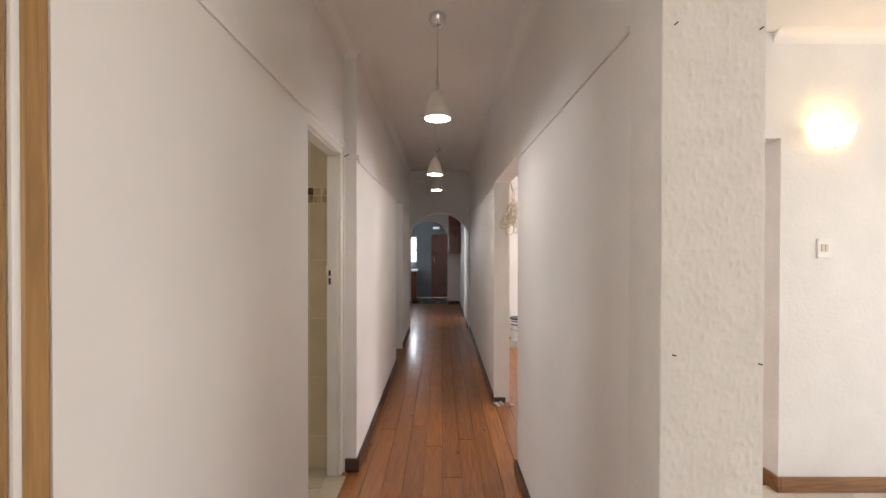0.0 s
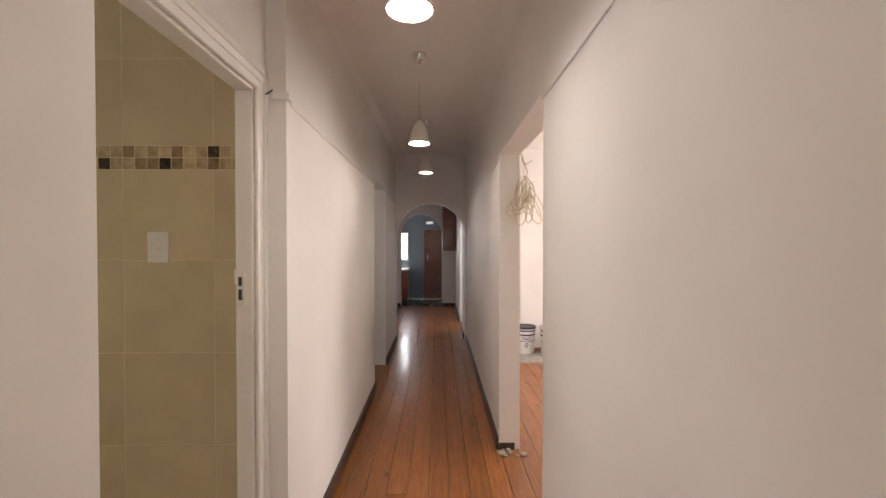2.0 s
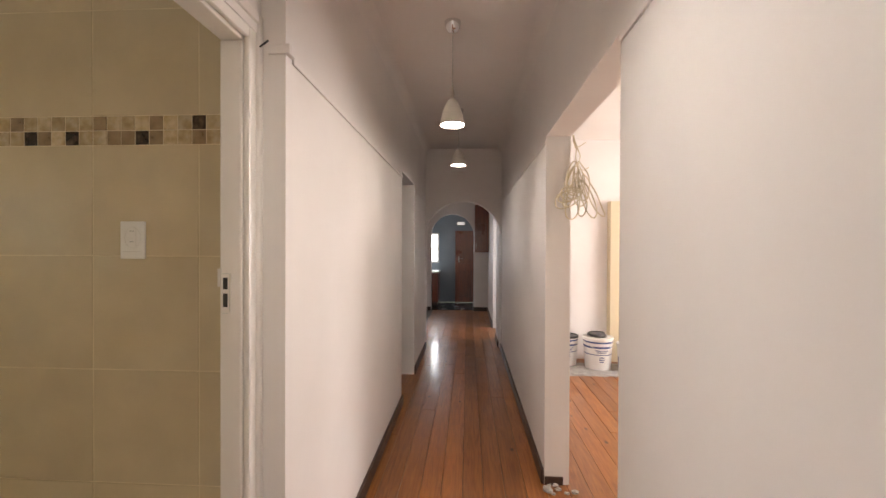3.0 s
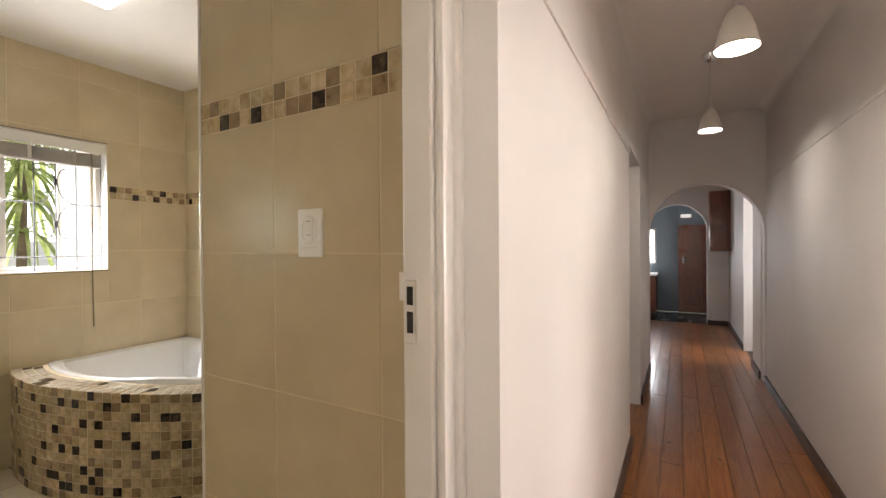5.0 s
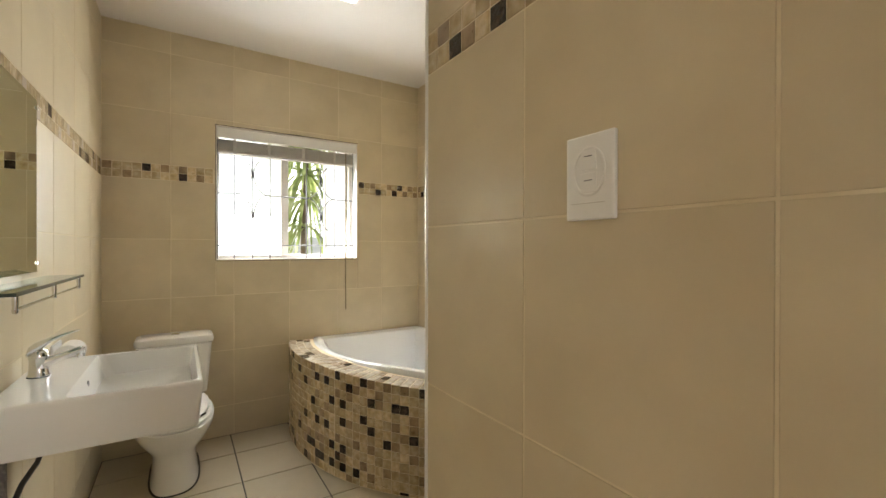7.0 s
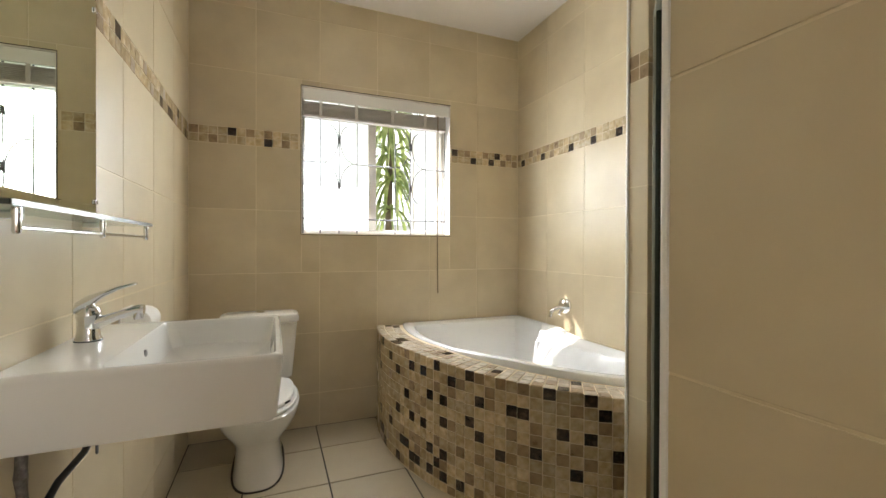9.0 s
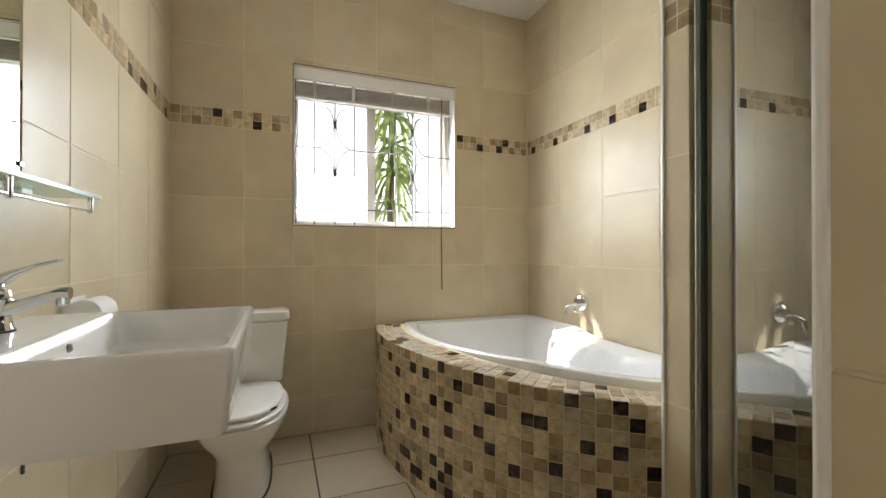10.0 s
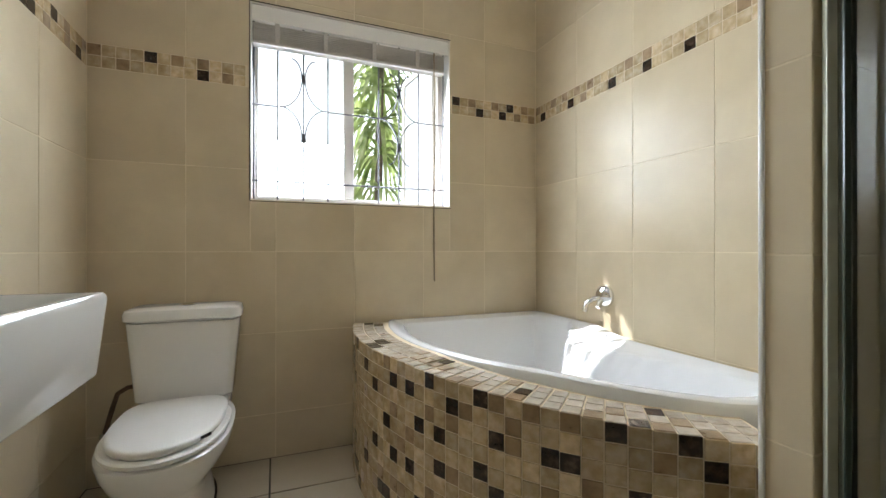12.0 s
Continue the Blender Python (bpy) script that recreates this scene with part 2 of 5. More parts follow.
LEAF = translucent(surface("strap_leaf", [(0.16, 0.22, 0.06), (0.32, 0.38, 0.13), (0.55, 0.58, 0.30)], 9, 0.35, 0.1, 0.1, 60), 0.62)
BARK = surface("palm_bark", [(0.10, 0.075, 0.05), (0.18, 0.14, 0.10)], 14, 0.8, 0.1, 0.6, 40)
GRASS = surface("garden_ground", [(0.06, 0.08, 0.03), (0.12, 0.12, 0.06)], 3, 0.9, 0.1, 0.6, 30, stain=0.2)
OUT_WALL = surface("garden_wall_paint", [(0.76, 0.75, 0.72), (0.82, 0.81, 0.78)], 3, 0.7, 0.1, 0.2, 40)
CABLE = surface("cream_cable", [(0.58, 0.50, 0.34), (0.66, 0.58, 0.42)], 20, 0.45, 0.08, 0.0, 60)
BLUE = surface("blue_label", [(0.015, 0.04, 0.16), (0.03, 0.07, 0.22)], 12, 0.35, 0.08, 0.0, 60)
BLACK = surface("black_plastic", [(0.015, 0.015, 0.016), (0.03, 0.03, 0.032)], 12, 0.35, 0.08, 0.05, 60)
ORANGE = surface("orange_label", [(0.42, 0.12, 0.03), (0.48, 0.15, 0.04)], 12, 0.4, 0.08, 0.0, 60)

# ---------------------------------------------------------------- building helpers


def link(name, bm, material, smooth=False):
    bmesh.ops.recalc_face_normals(bm, faces=bm.faces)
    me = bpy.data.meshes.new(name)
    bm.to_mesh(me)
    bm.free()
    me.materials.append(material)
    if smooth:
        for p in me.polygons:
            p.use_smooth = True
        me.set_sharp_from_angle(angle=radians(40))
    return new(name, me)


def part(name, bm, material, parent, label="", smooth=False):
    ob = link(name, bm, material, smooth)
    ob.parent = parent
    return tagged(ob, label)


def thing(name, label, category, group="", at=(0, 0, 0), turn=0):
    ob = new(name)
    ob.empty_display_size = 0.1
    ob.matrix_world = pose(*at, 0, 0, turn)
    return tagged(ob, label, category, group)


def box(bm, x0, x1, y0, y1, z0, z1, bevel=0.0, seg=2):
    made = bmesh.ops.create_cube(bm, size=1)["verts"]
    for v in made:
        v.co = Vector(((x0 + x1) / 2 + v.co.x * (x1 - x0), (y0 + y1) / 2 + v.co.y * (y1 - y0), (z0 + z1) / 2 + v.co.z * (z1 - z0)))
    if bevel:
        edges = list({e for v in made for e in v.link_edges})
        bmesh.ops.bevel(bm, geom=edges, offset=bevel, segments=seg, affect="EDGES", profile=0.6)
    return bm


def boxes(*rows, bevel=0.0):
    bm = bmesh.new()
    for r in rows:
        box(bm, *r, bevel=bevel)
    return bm


def rings(bm, loops, cap0=True, cap1=True, closed=True):
    """Skin a row of loops of equal length."""
    vs = [[bm.verts.new(p) for p in loop] for loop in loops]
    n = len(vs[0])
    for a, b in zip(vs, vs[1:]):
        for i in range(n if closed else n - 1):
            j = (i + 1) % n
            bm.faces.new((a[i], a[j], b[j], b[i]))
    if cap0:
        bm.faces.new(vs[0])
    if cap1:
        bm.faces.new(vs[-1])
    return bm


def lathe(bm, profile, n=28, centre=(0, 0), cap0=True, cap1=True):
    """Turn (radius, z) rows about an upright axis."""
    return rings(bm, [[(centre[0] + r * math.cos(2 * math.pi * i / n), centre[1] + r * math.sin(2 * math.pi * i / n), z) for i in range(n)]
                      for r, z in profile], cap0, cap1)


def tube(bm, pts, r, n=8, taper=1.0):
    """A round bar along points."""
    pts = [Vector(p) for p in pts]
    loops = []
    for i, p in enumerate(pts):
        d = (pts[min(i + 1, len(pts) - 1)] - pts[max(i - 1, 0)]).normalized()
        side = d.cross(Vector((0, 0, 1)))
        if side.length < 0.05:
            side = d.cross(Vector((0, 1, 0)))
        side.normalize()
        up = side.cross(d)
        rr = r * (1 + (taper - 1) * i / max(1, len(pts) - 1))
        loops.append([p + side * rr * math.cos(2 * math.pi * k / n) + up * rr * math.sin(2 * math.pi * k / n) for k in range(n)])
    return rings(bm, loops)


def oval(cx, cy, z, rx, ry, n=32, power=2.0):
    out = []
    for i in range(n):
        a = 2 * math.pi * i / n
        c, s_ = math.cos(a), math.sin(a)
        out.append((cx + rx * math.copysign(abs(c) ** (2 / power), c), cy + ry * math.copysign(abs(s_) ** (2 / power), s_), z))
    return out


PIECES = {}
TT = 0.0016   # how far tiles stand proud of their joints


def piece(name, w, h, t, m, material, parent, chamfer=0.0015):
    """A tile, chip or board: w by h, t thick, its back on the local xy plane, with chamfered front edges."""
    key = (round(w, 4), round(h, 4), t, chamfer, material.name)
    if key not in PIECES:
        a, b, c = w / 2, h / 2, chamfer
        me = bpy.data.meshes.new(name)
        ring = lambda x, y, z: [(-x, -y, z), (x, -y, z), (x, y, z), (-x, y, z)]
        verts = ring(a, b, 0) + ring(a, b, t - c) + ring(a - c, b - c, t)
        faces = [(i, (i + 1) % 4, 4 + (i + 1) % 4, 4 + i) for i in range(4)] + [(4 + i, 4 + (i + 1) % 4, 8 + (i + 1) % 4, 8 + i) for i in range(4)] + [(8, 9, 10, 11)]
        me.from_pydata(verts, [], faces)
        me.materials.append(material)
        PIECES[key] = me
    ob = new(name, PIECES[key])
    ob.parent = parent
    ob.matrix_basis = m
    return ob


def basis(origin, u, v):
    """A pose whose x runs along u, y along v, and z out of the surface."""
    u, v = Vector(u).normalized(), Vector(v).normalized()
    n = u.cross(v)
    m = Matrix((u, v, n)).transposed().to_4x4()
    m.translation = origin
    return m


def cut(rect, hole):
    """What is left of a rectangle (u0, u1, v0, v1) round a hole."""
    a, b, c, d = rect
    e, f, g, h = hole
    if f <= a or e >= b or h <= c or g >= d:
        return [rect]
    out = []
    if e > a:
        out.append((a, e, c, d))
    if f < b:
        out.append((f, b, c, d))
    lo, hi = max(a, e), min(b, f)
    if g > c:
        out.append((lo, hi, c, g))
    if h < d:
        out.append((lo, hi, h, d))
    return out


def tiling(parent, origin, u, v, us, vs, material, name="tile", t=TT, gap=0.0042, holes=(), chamfer=0.0008):
    """Pieces between the lines us and vs, each cut round the holes."""
    m = basis(origin, u, v)
    for a, b in zip(us, us[1:]):
        for c, d in zip(vs, vs[1:]):
            rects = [(a, b, c, d)]
            for hole in holes:
                rects = [q for r in rects for q in cut(r, hole)]
            for a2, b2, c2, d2 in rects:
                if b2 - a2 > 0.012 and d2 - c2 > 0.012:
                    piece(name, b2 - a2 - gap, d2 - c2 - gap, t, m @ Matrix.Translation(((a2 + b2) / 2, (c2 + d2) / 2, 0)), material, parent, chamfer)


def lines(start, stop, step, phase):
    """Cut lines from start to stop on a grid through phase."""
    k0 = math.floor((start - phase) / step) + 1
    out = [start]
    k = k0
    while phase + k * step < stop - 0.004:
        if phase + k * step > start + 0.004:
            out.append(phase + k * step)
        k += 1
    return out + [stop]


CHIPS = random.Random(5)


def chip_material(rng):
    x = rng.random()
    return M_DARK if x < 0.13 else M_BROWN if x < 0.34 else M_CREAM


def band(parent, origin, u, v, length, marks=None, holes=(), start=0.0):
    """Two rows of stone chips; marks names the tone of single chips (column, row)."""
    m = basis(origin, u, v)
    for i in range(int(length / 0.0505) + 1):
        for j in range(2):
            a, b = start + i * 0.0505, min(start + (i + 1) * 0.0505, start + length)
            if b - a < 0.012 or any(a < h1 and b > h0 for h0, h1 in holes):
                continue
            tone = chip_material(CHIPS)
            if marks is not None:
                tone = marks.get((i, j), M_CREAM)
            piece("mosaic_tile", b - a - 0.0035, 0.047, TT, m @ Matrix.Translation(((a + b) / 2, 0.025 + j * 0.05, 0)), tone, parent, 0.0008)

# ---------------------------------------------------------------- structure
H = 2.765
XW, YS, YN, YB = -4.0, 1.875, 4.103, 2.824      # tiled faces of the bathroom
WY0, WY1, WZ0, WZ1 = 2.50, 3.53, 1.243, 2.188   # bathroom window
RX = 0.51                                       # right face of the passage


def structure(name, bm, material, label, smooth=False):
    return tagged(link(name, bm, material, smooth), label, "structure", "", "structure")


def walled(x0, x1, y0, y1, holes, axis):
    """Boxes of a wall from floor to ceiling with openings (a, b, bottom, top) along its axis."""
    rows, at = [], (x0 if axis == "x" else y0)
    end = x1 if axis == "x" else y1
    put = lambda a, b, c, d: rows.append((a, b, y0, y1, c, d) if axis == "x" else (x0, x1, a, b, c, d))
    for a, b, c, d in holes:
        put(at, a, 0, H)
        if c > 0:
            put(a, b, 0, c)
        if d < H:
            put(a, b, d, H)
        at = b
    put(at, end, 0, H)
    return boxes(*rows)


wall_window = structure("wall_window", walled(-4.26, XW - TT, 1.66, 4.33, [(WY0, WY1, WZ0, WZ1)], "y"), GROUT, "beige tiled bathroom wall with a window")
wall_basin = structure("wall_basin", boxes((XW - TT, -0.722, 1.66, YS - TT, 0, H)), GROUT, "beige tiled bathroom wall behind the basin")
wall_bath = structure("wall_bath", boxes((XW - TT, -0.722, YN + TT, 4.33, 0, H)), GROUT, "beige tiled bathroom wall beside the bath")
wall_switch = structure("wall_switch", boxes((-1.592, -0.722, YB + TT, 2.925, 0, H)), GROUT, "beige tiled short wall beside the bathroom door")
wall_stub = structure("wall_stub", boxes((-2.392, -2.304, 3.58 + TT, YN + TT, 0, H)), GROUT, "narrow tiled wall between bath and shower")

wall_left_near = structure("wall_left_near", boxes((-0.722, -0.565, 0.662, 1.85, 0, H), (-0.722, -0.565, -3.2, -0.45, 0, H), (-0.722, -0.565, -0.45, 0.662, 2.1, H)), PAINT, "off-white painted passage wall")
wall_left_door = structure("wall_left_door", boxes((-0.722, -0.625, 1.85, 2.783, 2.1, H), (-0.722, -0.652, 2.76, 2.783, 0, 2.1)), PAINT, "off-white painted wall above the bathroom door")
wall_left_far = structure("wall_left_far", walled(-0.722, -0.544, 2.783, 7.25, [(5.18, 6.05, 0, 2.09)], "y"), PAINT, "off-white painted passage wall with a doorway")
wall_right = structure("wall_right", boxes((RX, 0.655, 1.15, 2.768, 0, H), (RX, 0.655, 2.768, 3.985, 2.079, H), (RX, 0.655, 3.985, 7.25, 0, H)), PAINT, "off-white painted passage wall with a wide opening")
wall_end = structure("wall_end", boxes((RX - 0.003, 0.745, 0.985, 1.15, 0, H), bevel=0.006), ROUGHCAST, "rough textured cream plaster wall end")


def arch_wall(name, x0, x1, y0, y1, ax0, ax1, spring, label, material=PAINT):
    """A wall pierced by a round-headed arch."""
    bm = bmesh.new()
    box(bm, x0, ax0, y0, y1, 0, H)
    box(bm, ax1, x1, y0, y1, 0, H)
    c, r, n = (ax0 + ax1) / 2, (ax1 - ax0) / 2, 28
    for i in range(n):
        a, b = math.pi * (1 - i / n), math.pi * (1 - (i + 1) / n)
        pa, pb = (c + r * math.cos(a), spring + r * math.sin(a)), (c + r * math.cos(b), spring + r * math.sin(b))
        lo = [bm.verts.new((p[0], y, p[1])) for y in (y0, y1) for p in (pa, pb)]
        hi = [bm.verts.new((p[0], y, H)) for y in (y0, y1) for p in (pa, pb)]
        for q in ((lo[0], lo[1], hi[1], hi[0]), (lo[2], lo[3], hi[3], hi[2]), (lo[0], lo[1], lo[3], lo[2])):
            bm.faces.new(q)
    bmesh.ops.remove_doubles(bm, verts=bm.verts, dist=0.0002)
    return structure(name, bm, material, label)


wall_arch_near = arch_wall("wall_arch_near", -0.85, 0.72, 7.25, 7.40, -0.54, 0.495, 1.53, "off-white wall with a round arch across the passage")
wall_arch_far = arch_wall("wall_arch_far", -1.0, 0.70, 10.63, 10.79, -0.762, 0.17, 1.655, "off-white wall with a round arch to the kitchen")
wall_lobby_left = structure("wall_lobby_left", boxes((-1.0, -0.85, 7.40, 10.63, 0, H)), PAINT, "off-white lobby wall")
wall_lobby_right = structure("wall_lobby_right", walled(0.485, 0.70, 7.40, 10.63, [(7.95, 8.75, 0, 2.03)], "y"), PAINT, "off-white lobby wall with a doorway")
wall_kitchen = structure("wall_kitchen", boxes((-2.2, -1.15, 12.0, 12.2, 0, H), (-1.15, -0.68, 12.0, 12.2, 0, 0.99), (-1.15, -0.68, 12.0, 12.2, 1.75, H), (-0.68, 1.6, 12.0, 12.2, 0, H)), BLUE_PAINT, "grey-blue kitchen wall with a window")
wall_kitchen_left = structure("wall_kitchen_left", boxes((-2.4, -2.2, 10.79, 12.2, 0, H)), BLUE_PAINT, "grey-blue kitchen side wall")
wall_kitchen_right = structure("wall_kitchen_right", boxes((1.6, 1.8, 10.79, 12.2, 0, H)), BLUE_PAINT, "grey-blue kitchen side wall")
wall_kitchen_back = structure("wall_kitchen_back", boxes((-2.2, -1.0, 10.63, 10.79, 0, H), (0.70, 1.6, 10.63, 10.79, 0, H)), PAINT, "kitchen wall beside the arch")
wall_side_room = structure("wall_side_room", boxes((-2.6, -2.4, 4.33, 7.4, 0, H), (-2.4, -0.85, 7.25, 7.4, 0, H)), PAINT, "plain wall of the room off the passage")
wall_side_hall = structure("wall_side_hall", boxes((1.9, 2.1, 7.40, 7.95, 0, H), (1.9, 2.1, 8.75, 9.2, 0, H), (1.9, 2.1, 7.95, 8.75, 0, 1.0), (1.9, 2.1, 7.95, 8.75, 2.0, H), (0.70, 1.9, 9.0, 9.2, 0, H)), PAINT, "plain wall of the room off the lobby")

wall_dining_back = structure("wall_dining_back", boxes((0.70, 4.1, 6.85, 7.0, 0, H), (0.72, 2.1, 7.25, 7.4, 0, H)), PAINT, "white dining room wall")
wall_dining_right = structure("wall_dining_right", walled(3.9, 4.1, 2.70, 6.85, [(4.1, 5.9, 0.9, 2.2)], "y"), PAINT, "white dining room wall with a window opening")
wall_dining_panel = structure("wall_dining_panel", boxes((1.80, 3.9, 6.72, 6.848, 0, 1.98)), CREAM_PAINT, "cream painted lower wall of the dining room")
wall_lounge = structure("wall_lounge", boxes((2.05, 5.5, 2.55, 2.70, 0, H), (0.70, 2.05, 2.55, 2.70, 2.13, H)), LOUNGE_PAINT, "white plastered lounge wall")
wall_lounge_right = structure("wall_lounge_right", walled(5.5, 5.7, -3.2, 2.75, [(-1.3, 1.7, 0.85, 2.35)], "y"), LOUNGE_PAINT, "lounge wall with a wide window opening")
# unseen wall; its opening is assumed, for the hall fill lamp
wall_lounge_back = structure("wall_lounge_back", walled(-0.80, 5.7, -3.4, -3.2, [(-0.32, 1.42, 0.62, 2.38)], "x"), LOUNGE_PAINT, "plain lounge wall with an opening for the added fill lamp")
# the opening here is made up to hold the entry fill lamp
wall_entry = structure("wall_entry", boxes((-2.4, -2.2, -1.2, -0.85, 0, H), (-2.4, -2.2, 0.15, 1.66, 0, H), (-2.4, -2.2, -0.85, 0.15, 0, 0.95), (-2.4, -2.2, -0.85, 0.15, 2.15, H), (-2.2, -0.722, -1.2, -1.0, 0, H)), PAINT, "plain wall of the room off the hall with an opening for an added fill lamp")

ceiling = structure("ceiling", boxes((-0.722, 0.70, -3.4, 7.4, H, H + 0.1), (-2.6, -0.722, 4.33, 7.4, H, H + 0.1), (0.70, 4.1, 2.62, 7.4, H, H + 0.1), (-1.0, 0.70, 7.4, 10.79, H, H + 0.1),
                                     (0.70, 2.1, 7.4, 9.2, H, H + 0.1), (-2.4, 1.8, 10.79, 12.2, H, H + 0.1), (0.70, 5.7, -3.4, 2.62, H, H + 0.1), (-2.4, -0.722, -1.2, 1.66, H, H + 0.1)), CEIL, "off-white painted ceiling")
ceiling_bathroom = structure("ceiling_bathroom", boxes((-4.26, -0.722, 1.66, 4.33, H, H + 0.1)), CEIL, "white painted bathroom ceiling")


def cornice(name, rows, material):
    """Coved strips between wall and ceiling: (x0, y0, x1, y1, nx, ny), the last two pointing into the room."""
    bm = bmesh.new()
    for x0, y0, x1, y1, nx, ny in rows:
        prof = [(0, 0.0)] + [(0.07 * (1 - math.cos(a)), -0.07 + 0.07 * math.sin(a)) for a in (0, 0.4, 0.8, 1.2, 1.57)]
        rings(bm, [[(x + nx * d, y + ny * d, H + z) for d, z in prof] for x, y in ((x0, y0), (x1, y1))])
    return structure(name, bm, material, "coved plaster cornice under the ceiling", True)


cornice("cornice", [(-0.565, 0.6, -0.565, 1.85, 1, 0), (-0.625, 1.85, -0.625, 2.783, 1, 0), (-0.625, 2.783, -0.544, 2.783, 0, -1), (-0.544, 2.783, -0.544, 7.25, 1, 0), (RX, 1.0, RX, 7.25, -1, 0),
                    (2.0, 2.55, 5.5, 2.55, 0, -1)], CEIL)

# floors: sub-floors first, the boards and tiles on them come last
sub_floor = structure("sub_floor", boxes((-0.722, 0.70, -3.2, 10.7, -0.12, -0.02), (0.70, 3.9, 2.62, 6.85, -0.12, -0.02), (-2.4, -0.722, 4.33, 7.25, -0.12, -0.004), (-1.0, -0.722, 7.25, 10.7, -0.12, -0.004),
                                         (0.70, 2.1, 7.4, 9.2, -0.12, -0.004), (-2.4, -0.722, -1.2, 1.66, -0.12, -0.004)), DARK_WOOD, "dark wooden sub-floor")
floor_kitchen = structure("floor_kitchen", boxes((-2.2, 1.6, 10.7, 12.0, -0.12, -0.005)), surface("kitchen_floor_tile", [(0.035, 0.035, 0.04), (0.07, 0.07, 0.075)], 5, 0.25, 0.1, 0.1, 40), "dark kitchen floor")
floor_bathroom = structure("floor_bathroom", boxes((-4.26, -0.722, 1.66, 4.33, -0.12, -0.003)), FLOOR_GROUT, "cream tiled bathroom floor with dark joints")
floor_lounge = structure("floor_lounge", boxes((0.70, 5.5, -3.2, 2.62, -0.12, -0.003)), GROUT, "pale tiled lounge floor")
floor_passage = structure("floor_passage", boxes((-0.565, 0.70, -3.2, -3.1, -0.02, 0.0)), BOARD, "honey-brown varnished pine board floor")


def strip(name, rows, material, label, bevel=0.006):
    return structure(name, boxes(*rows, bevel=bevel), material, label)


strip("baseboard", [(-0.544, -0.524, 2.783, 5.18, 0, 0.085), (-0.64, -0.524, 2.763, 2.783, 0, 0.085), (-0.544, -0.524, 6.05, 7.25, 0, 0.085), (RX - 0.02, RX, 1.15, 2.768, 0, 0.085),
                    (RX - 0.02, RX, 3.985, 7.25, 0, 0.085), (RX, 0.62, 3.973, 3.985, 0, 0.05), (-0.565, -0.545, 0.67, 1.85, 0, 0.085), (0.465, 0.485, 8.75, 10.61, 0, 0.085), (0.465, 0.485, 7.4, 7.95, 0, 0.085),
                    (0.17, 0.465, 10.61, 10.63, 0, 0.085), (-0.83, -0.762, 10.61, 10.63, 0, 0.085), (-0.85, -0.83, 7.4, 10.63, 0, 0.085)], DARK_WOOD, "dark-stained worn wooden skirting board")
strip("baseboard_lounge", [(2.05, 5.5, 2.53, 2.55, 0, 0.09), (2.03, 2.05, 2.53, 2.70, 0, 0.09)], SKIRT_WOOD, "varnished brown wooden skirting board")
RAIL = 2.045
strip("picture_rail", [(-0.565, -0.556, 0.67, 1.85, RAIL + 0.01, RAIL + 0.032), (-0.544, -0.535, 2.83, 5.18, RAIL - 0.016, RAIL + 0.006), (-0.60, -0.526, 2.772, 2.783, RAIL - 0.004, RAIL + 0.028), (-0.544, -0.526, 2.783, 2.82, RAIL - 0.004, RAIL + 0.028),
                       (RX - 0.008, RX, 1.15, 2.768, RAIL, RAIL + 0.022), (RX - 0.008, RX, 3.985, 7.25, RAIL - 0.01, RAIL + 0.012), (-0.544, -0.535, 6.05, 7.25, RAIL - 0.016, RAIL + 0.006)], PAINT, "thin painted picture rail moulding", 0.004)

# bathroom door frame
door_1 = tagged(new("door_1"), "white painted wooden door frame with a worn strike plate", "door frame", "", "structure")
part("jamb", boxes((-0.722, -0.652, 2.713, 2.758, 0, 2.059), bevel=0.006), FRAME_PAINT, door_1)
part("jamb", boxes((-0.722, -0.652, 1.85, 1.885, 0, 2.059), bevel=0.006), FRAME_PAINT, door_1)
part("head", boxes((-0.722, -0.652, 1.85, 2.758, 2.06, 2.099), bevel=0.005), FRAME_PAINT, door_1)
part("architrave", boxes((-0.651, -0.630, 2.720, 2.768, 0, 2.135), (-0.651, -0.630, 1.852, 2.720, 2.068, 2.135), bevel=0.008), FRAME_PAINT, door_1)
part("architrave_bead", boxes((-0.640, -0.616, 2.758, 2.782, 0, 2.160), (-0.640, -0.616, 1.852, 2.758, 2.128, 2.160), bevel=0.007), FRAME_PAINT, door_1)
strike = part("strike_plate", boxes((-0.714, -0.684, 2.7065, 2.7125, 1.212, 1.338), bevel=0.0015), FRAME_PAINT, door_1, "paint-spattered strike plate")
part("lip", boxes((-0.724, -0.7145, 2.7035, 2.7105, 1.296, 1.352), bevel=0.0015), FRAME_PAINT, strike, "bent plate lip")
part("plate_rim", boxes((-0.6875, -0.6845, 2.7048, 2.7064, 1.218, 1.338), (-0.709, -0.6875, 2.7048, 2.7064, 1.335, 1.338), (-0.709, -0.69, 2.7048, 2.7064, 1.212, 1.215)), STEEL, strike, "bare steel rim")
part("slot", boxes((-0.707, -0.693, 2.7052, 2.7064, 1.288, 1.324)), DARK, strike, "dark latch slot")
part("slot", boxes((-0.707, -0.693, 2.7052, 2.7064, 1.233, 1.275)), DARK, strike, "dark bolt slot")
structure("door_sill", boxes((-0.722, -0.60, 1.885, 2.713, -0.008, 0.006), bevel=0.003), FLOOR_TILE, "pale door threshold")

